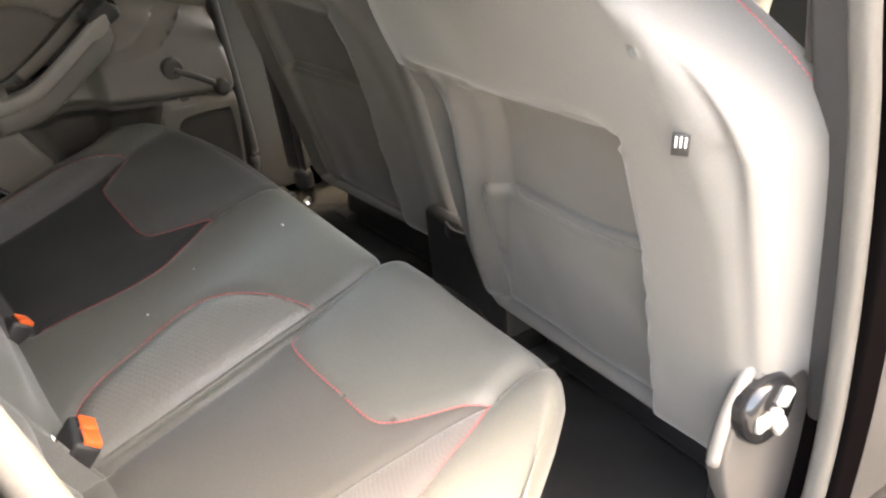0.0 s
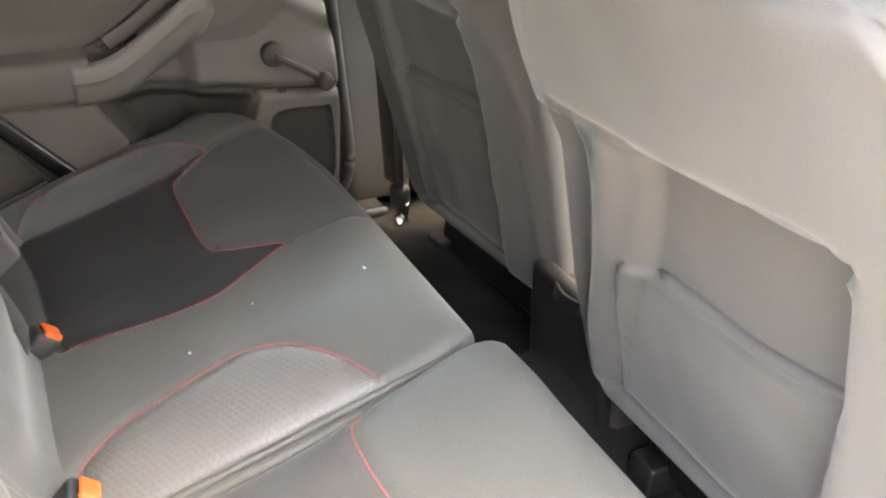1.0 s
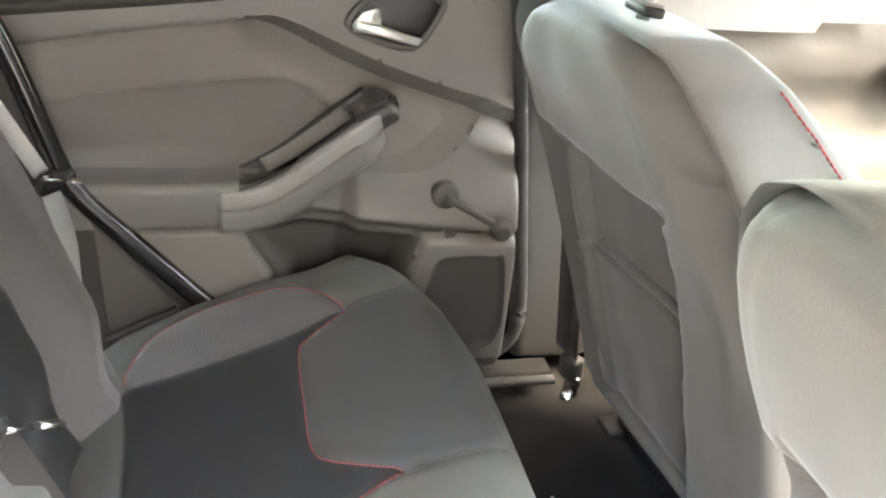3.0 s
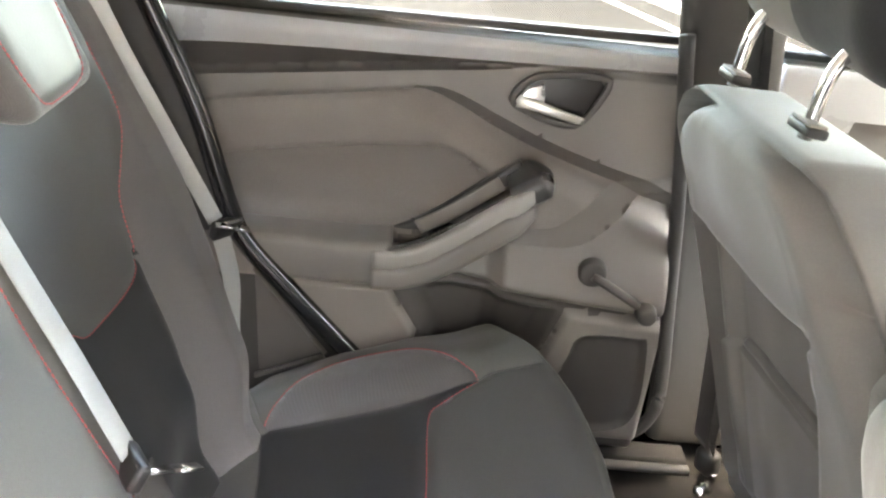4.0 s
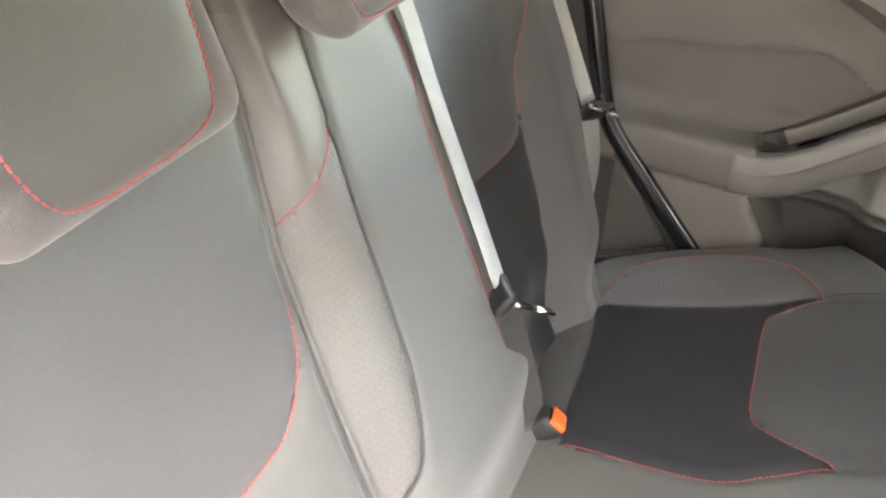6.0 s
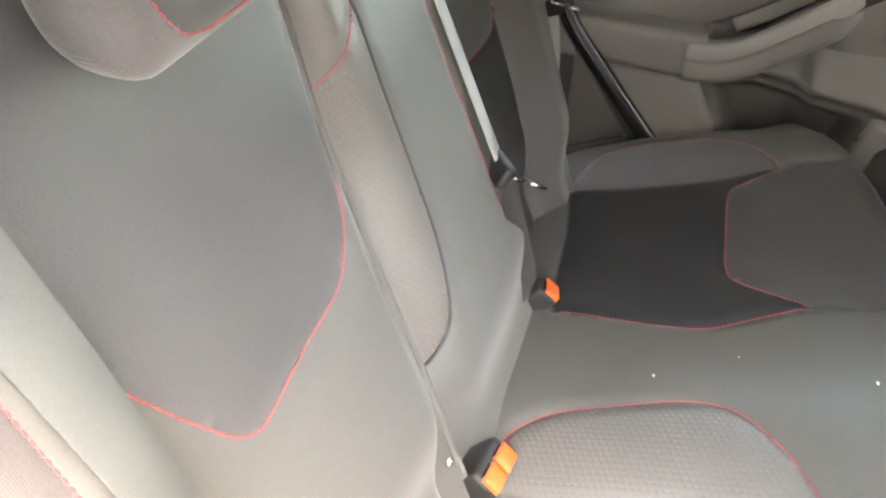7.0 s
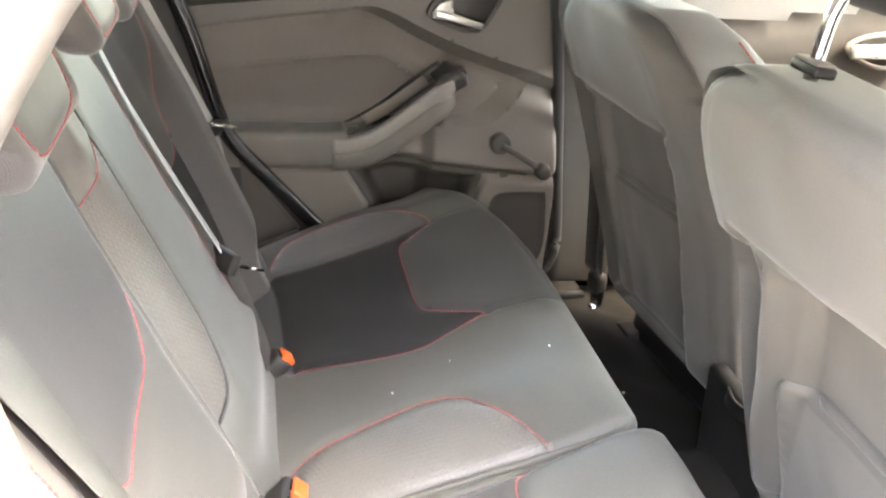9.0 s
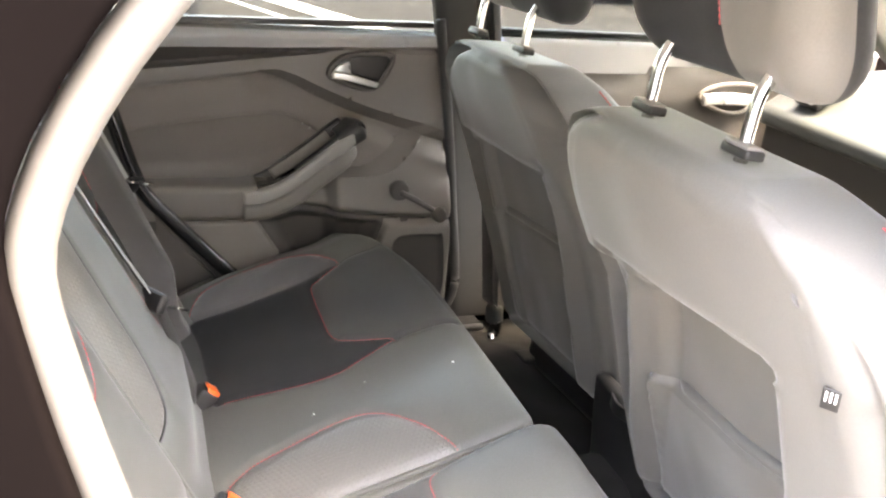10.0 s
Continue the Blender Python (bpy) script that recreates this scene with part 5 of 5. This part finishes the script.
for a in (0, 180, 270):
    part("spoke", block((0.13, 0.035, 0.018), 0.006, pose(0, 0, 0, 0, 0, a) @ pose(0.115, 0, 0)), M_SATIN, wheel, "silver spoke")
part("column", sweep([(0, 0, -0.02), (0, 0, -0.30)], ring(0.045, 14)), M_BLACK, wheel)

roof = tagged(new("ceiling"), "pale grey cloth headliner under the car roof", "headliner", kind="structure")
rf = Pad((-0.85, -0.755), (1.15, 0.74), 0.05, (0.05, 0.08, 0.02), lambda a, b, c: (a, b, 1.41 - 0.05 * ((b - YC) / 0.66) ** 2 - 0.06 * ((a - 0.2) / 1.0) ** 2 + c), 0.05)
rf.build("headliner", M_HEAD, roof)
rs = Pad((-0.95, -0.765), (1.17, 0.75), 0.02, (0.06, 0.09, 0.01), lambda a, b, c: (a, b, 1.435 - 0.05 * ((b - YC) / 0.66) ** 2 - 0.06 * ((a - 0.2) / 1.0) ** 2 + c), 0.05)
rs.build("roof_skin", M_PAINT, roof, "black painted roof")
rear_wall = thing("wall_rear", "dark boot trim and tailgate behind the rear seat", "tailgate", kind="structure")
part("tailgate", block((0.05, 1.30, 0.75), 0.02, pose(-0.95, YC, 0.65)), M_BLACK, rear_wall)
part("parcel_shelf", block((0.55, 1.24, 0.02), 0.005, pose(-0.68, YC, 0.93)), M_CARPET, rear_wall, "black parcel shelf")
part("rear_window", block((0.005, 1.20, 0.42), 0.001, pose(-0.90, YC, 1.20, 0, 30, 0)), M_PRIVACY, rear_wall)
for s, y in ((1, 0.60), (-1, -0.66)):
    part("roof_rail", sweep(curve([(1.75, y * 1.02, 0.98), (1.35, y, 1.22), (1.0, y * 0.98, 1.33), (0.4, y * 0.97, 1.36), (-0.2, y * 0.97, 1.34), (-0.7, y * 0.97, 1.26), (-0.95, y, 1.0)], 0.05), oblong(0.10, 0.06, 0.02), up=(0, 1, 0)), M_PILLAR, roof, "grey roof side trim")
front = thing("wall_front", "bulkhead below the windscreen", "bulkhead", kind="structure")
part("bulkhead", block((0.05, 1.36, 0.66), 0.01, pose(1.95, YC, 0.60)), M_BLACK, front)
part("windscreen", block((0.006, 1.24, 0.85), 0.001, pose(1.52, YC, 1.17, 0, -60, 0)), M_SCREEN, front, "clear windscreen")
side = thing("door_3", "closed driver's door with window, beside the driver's seat", "car door", kind="structure")
part("door_card", block((1.10, 0.05, 0.64), 0.02, pose(1.24, -0.705, 0.665)), M_DOOR, side)
part("door_pull", sweep(curve([(0.80, -0.67, 0.93), (0.84, -0.645, 0.935), (0.93, -0.645, 0.95), (0.97, -0.67, 0.955)], 0.01), ring(0.009)), M_CHROME, side, "bright pull handle")

open_door = thing("door_4", "open rear door of the car, swung wide on its front hinges", "car door", kind="structure")
open_door.matrix_world = pose(0.80, -0.80, 0, 0, 0, -78)
part("door_card", block((0.98, 0.07, 0.64), 0.02, pose(0.50, 0, 0.65)), M_DOOR, open_door)
part("window_frame", sweep(curve([(0.03, 0, 0.96), (0.12, 0, 1.30), (0.45, 0, 1.38), (0.80, 0, 1.32), (0.96, 0, 0.96)], 0.02), oblong(0.04, 0.05, 0.01), up=(0, 1, 0)), M_PAINT, open_door)
part("window_glass", prism([(0.04, 0.96), (0.13, 1.29), (0.45, 1.37), (0.79, 1.31), (0.95, 0.96)], 0.004, flat(0.0), 0.001), M_GLASS, open_door)

skin = thing("body_far_side", "dark painted body side behind the far doors", "car body", kind="structure")
part("outer_skin", block((2.9, 0.02, 0.78), 0.006, pose(0.50, 0.745, 0.59)), M_PAINT, skin)

# ---------------------------------------------------------------- outside
ground = tagged(new("ground"), "grey asphalt street with worn white lines", "street", kind="structure")
gp = part("asphalt", ([(-80, -80, 0), (80, -80, 0), (80, 80, 0), (-80, 80, 0)], [(0, 1, 2, 3)]), M_ASPHALT, ground, smooth=False)
# Invented wall out of view; it holds sky light off the doorway.
part("sky_block_wall", block((60, 0.25, 3.0), 0.02, pose(0, -3.9, 1.5)), M_WALL, ground, "unseen plain wall added to cut sky light at the doorway")
# Invented pale ground out of view, a reflector for the cabin.
part("paving", block((60, 14, 0.02), 0.0, pose(0, -8.2, 0.011)), M_PAVE, ground, "unseen pale paving added to bounce light into the car")
for x, y, w, n in ((2.05, 7.30, 0.34, 5.0), (1.62, 6.80, 0.09, 5.0)):
    part("road_marking", block((n, w, 0.006), 0.0, pose(x, y, 0.005, 0, 0, -70)), M_LINE, ground, "worn white road line")


def parked_car(at, paint, label):
    t = thing("parked_car", label, "car", "parked cars")
    t.matrix_world = at
    prof = [(-2.1, 0.35), (-2.15, 0.75), (-1.95, 0.95), (-1.55, 1.02), (-0.75, 1.45), (0.45, 1.45), (1.05, 1.02), (1.85, 0.90), (2.1, 0.70), (2.1, 0.35)]
    part("body", prism(prof, 1.66, Matrix(((1, 0, 0, 0), (0, 0, -1, 0.83), (0, 1, 0, 0), (0, 0, 0, 1))), 0.06), paint, t)
    for s in (-1, 1):
        part("side_window", prism([(-1.30, 1.03), (-0.72, 1.38), (0.38, 1.38), (0.86, 1.03)], 0.02, Matrix(((1, 0, 0, 0), (0, 0, -1, s * 0.83 + 0.01), (0, 1, 0, 0), (0, 0, 0, 1))), 0.004), M_GLOSS, t, "dark side glass")
        for x in (-1.28, 1.30):
            w = part("wheel", disc(0.33, 0.33, 0.20, pose(x, s * 0.76, 0.33, 90, 0, 0), 36, 0.03), M_TYRE, t, "black tyre")
            part("rim", disc(0.235, 0.22, 0.03, pose(x, s * 0.86, 0.33, 90, 0, 0), 36, 0.006), M_GLOSS, w, "wheel rim")
            for k in range(8):
                part("spoke", block((0.20, 0.03, 0.035), 0.006, pose(x, s * 0.885, 0.33) @ pose(0, 0, 0, 0, 45 * k + 8, 0) @ pose(0.115, 0, 0)), M_SATIN, w, "bright alloy spoke")
    for s in (-1, 1):
        part("headlight", block((0.10, 0.32, 0.14), 0.03, pose(2.05, s * 0.58, 0.74)), M_SATIN, t, "clear headlight")
    return t


parked_car(pose(-1.45, 7.9, 0, 0, 0, -4), M_WHITEP, "pale cream parked car with bright alloy wheels on the street")
parked_car(pose(6.2, 11.0, 0, 0, 0, 15), M_GREYP, "silver-grey parked car across the street")
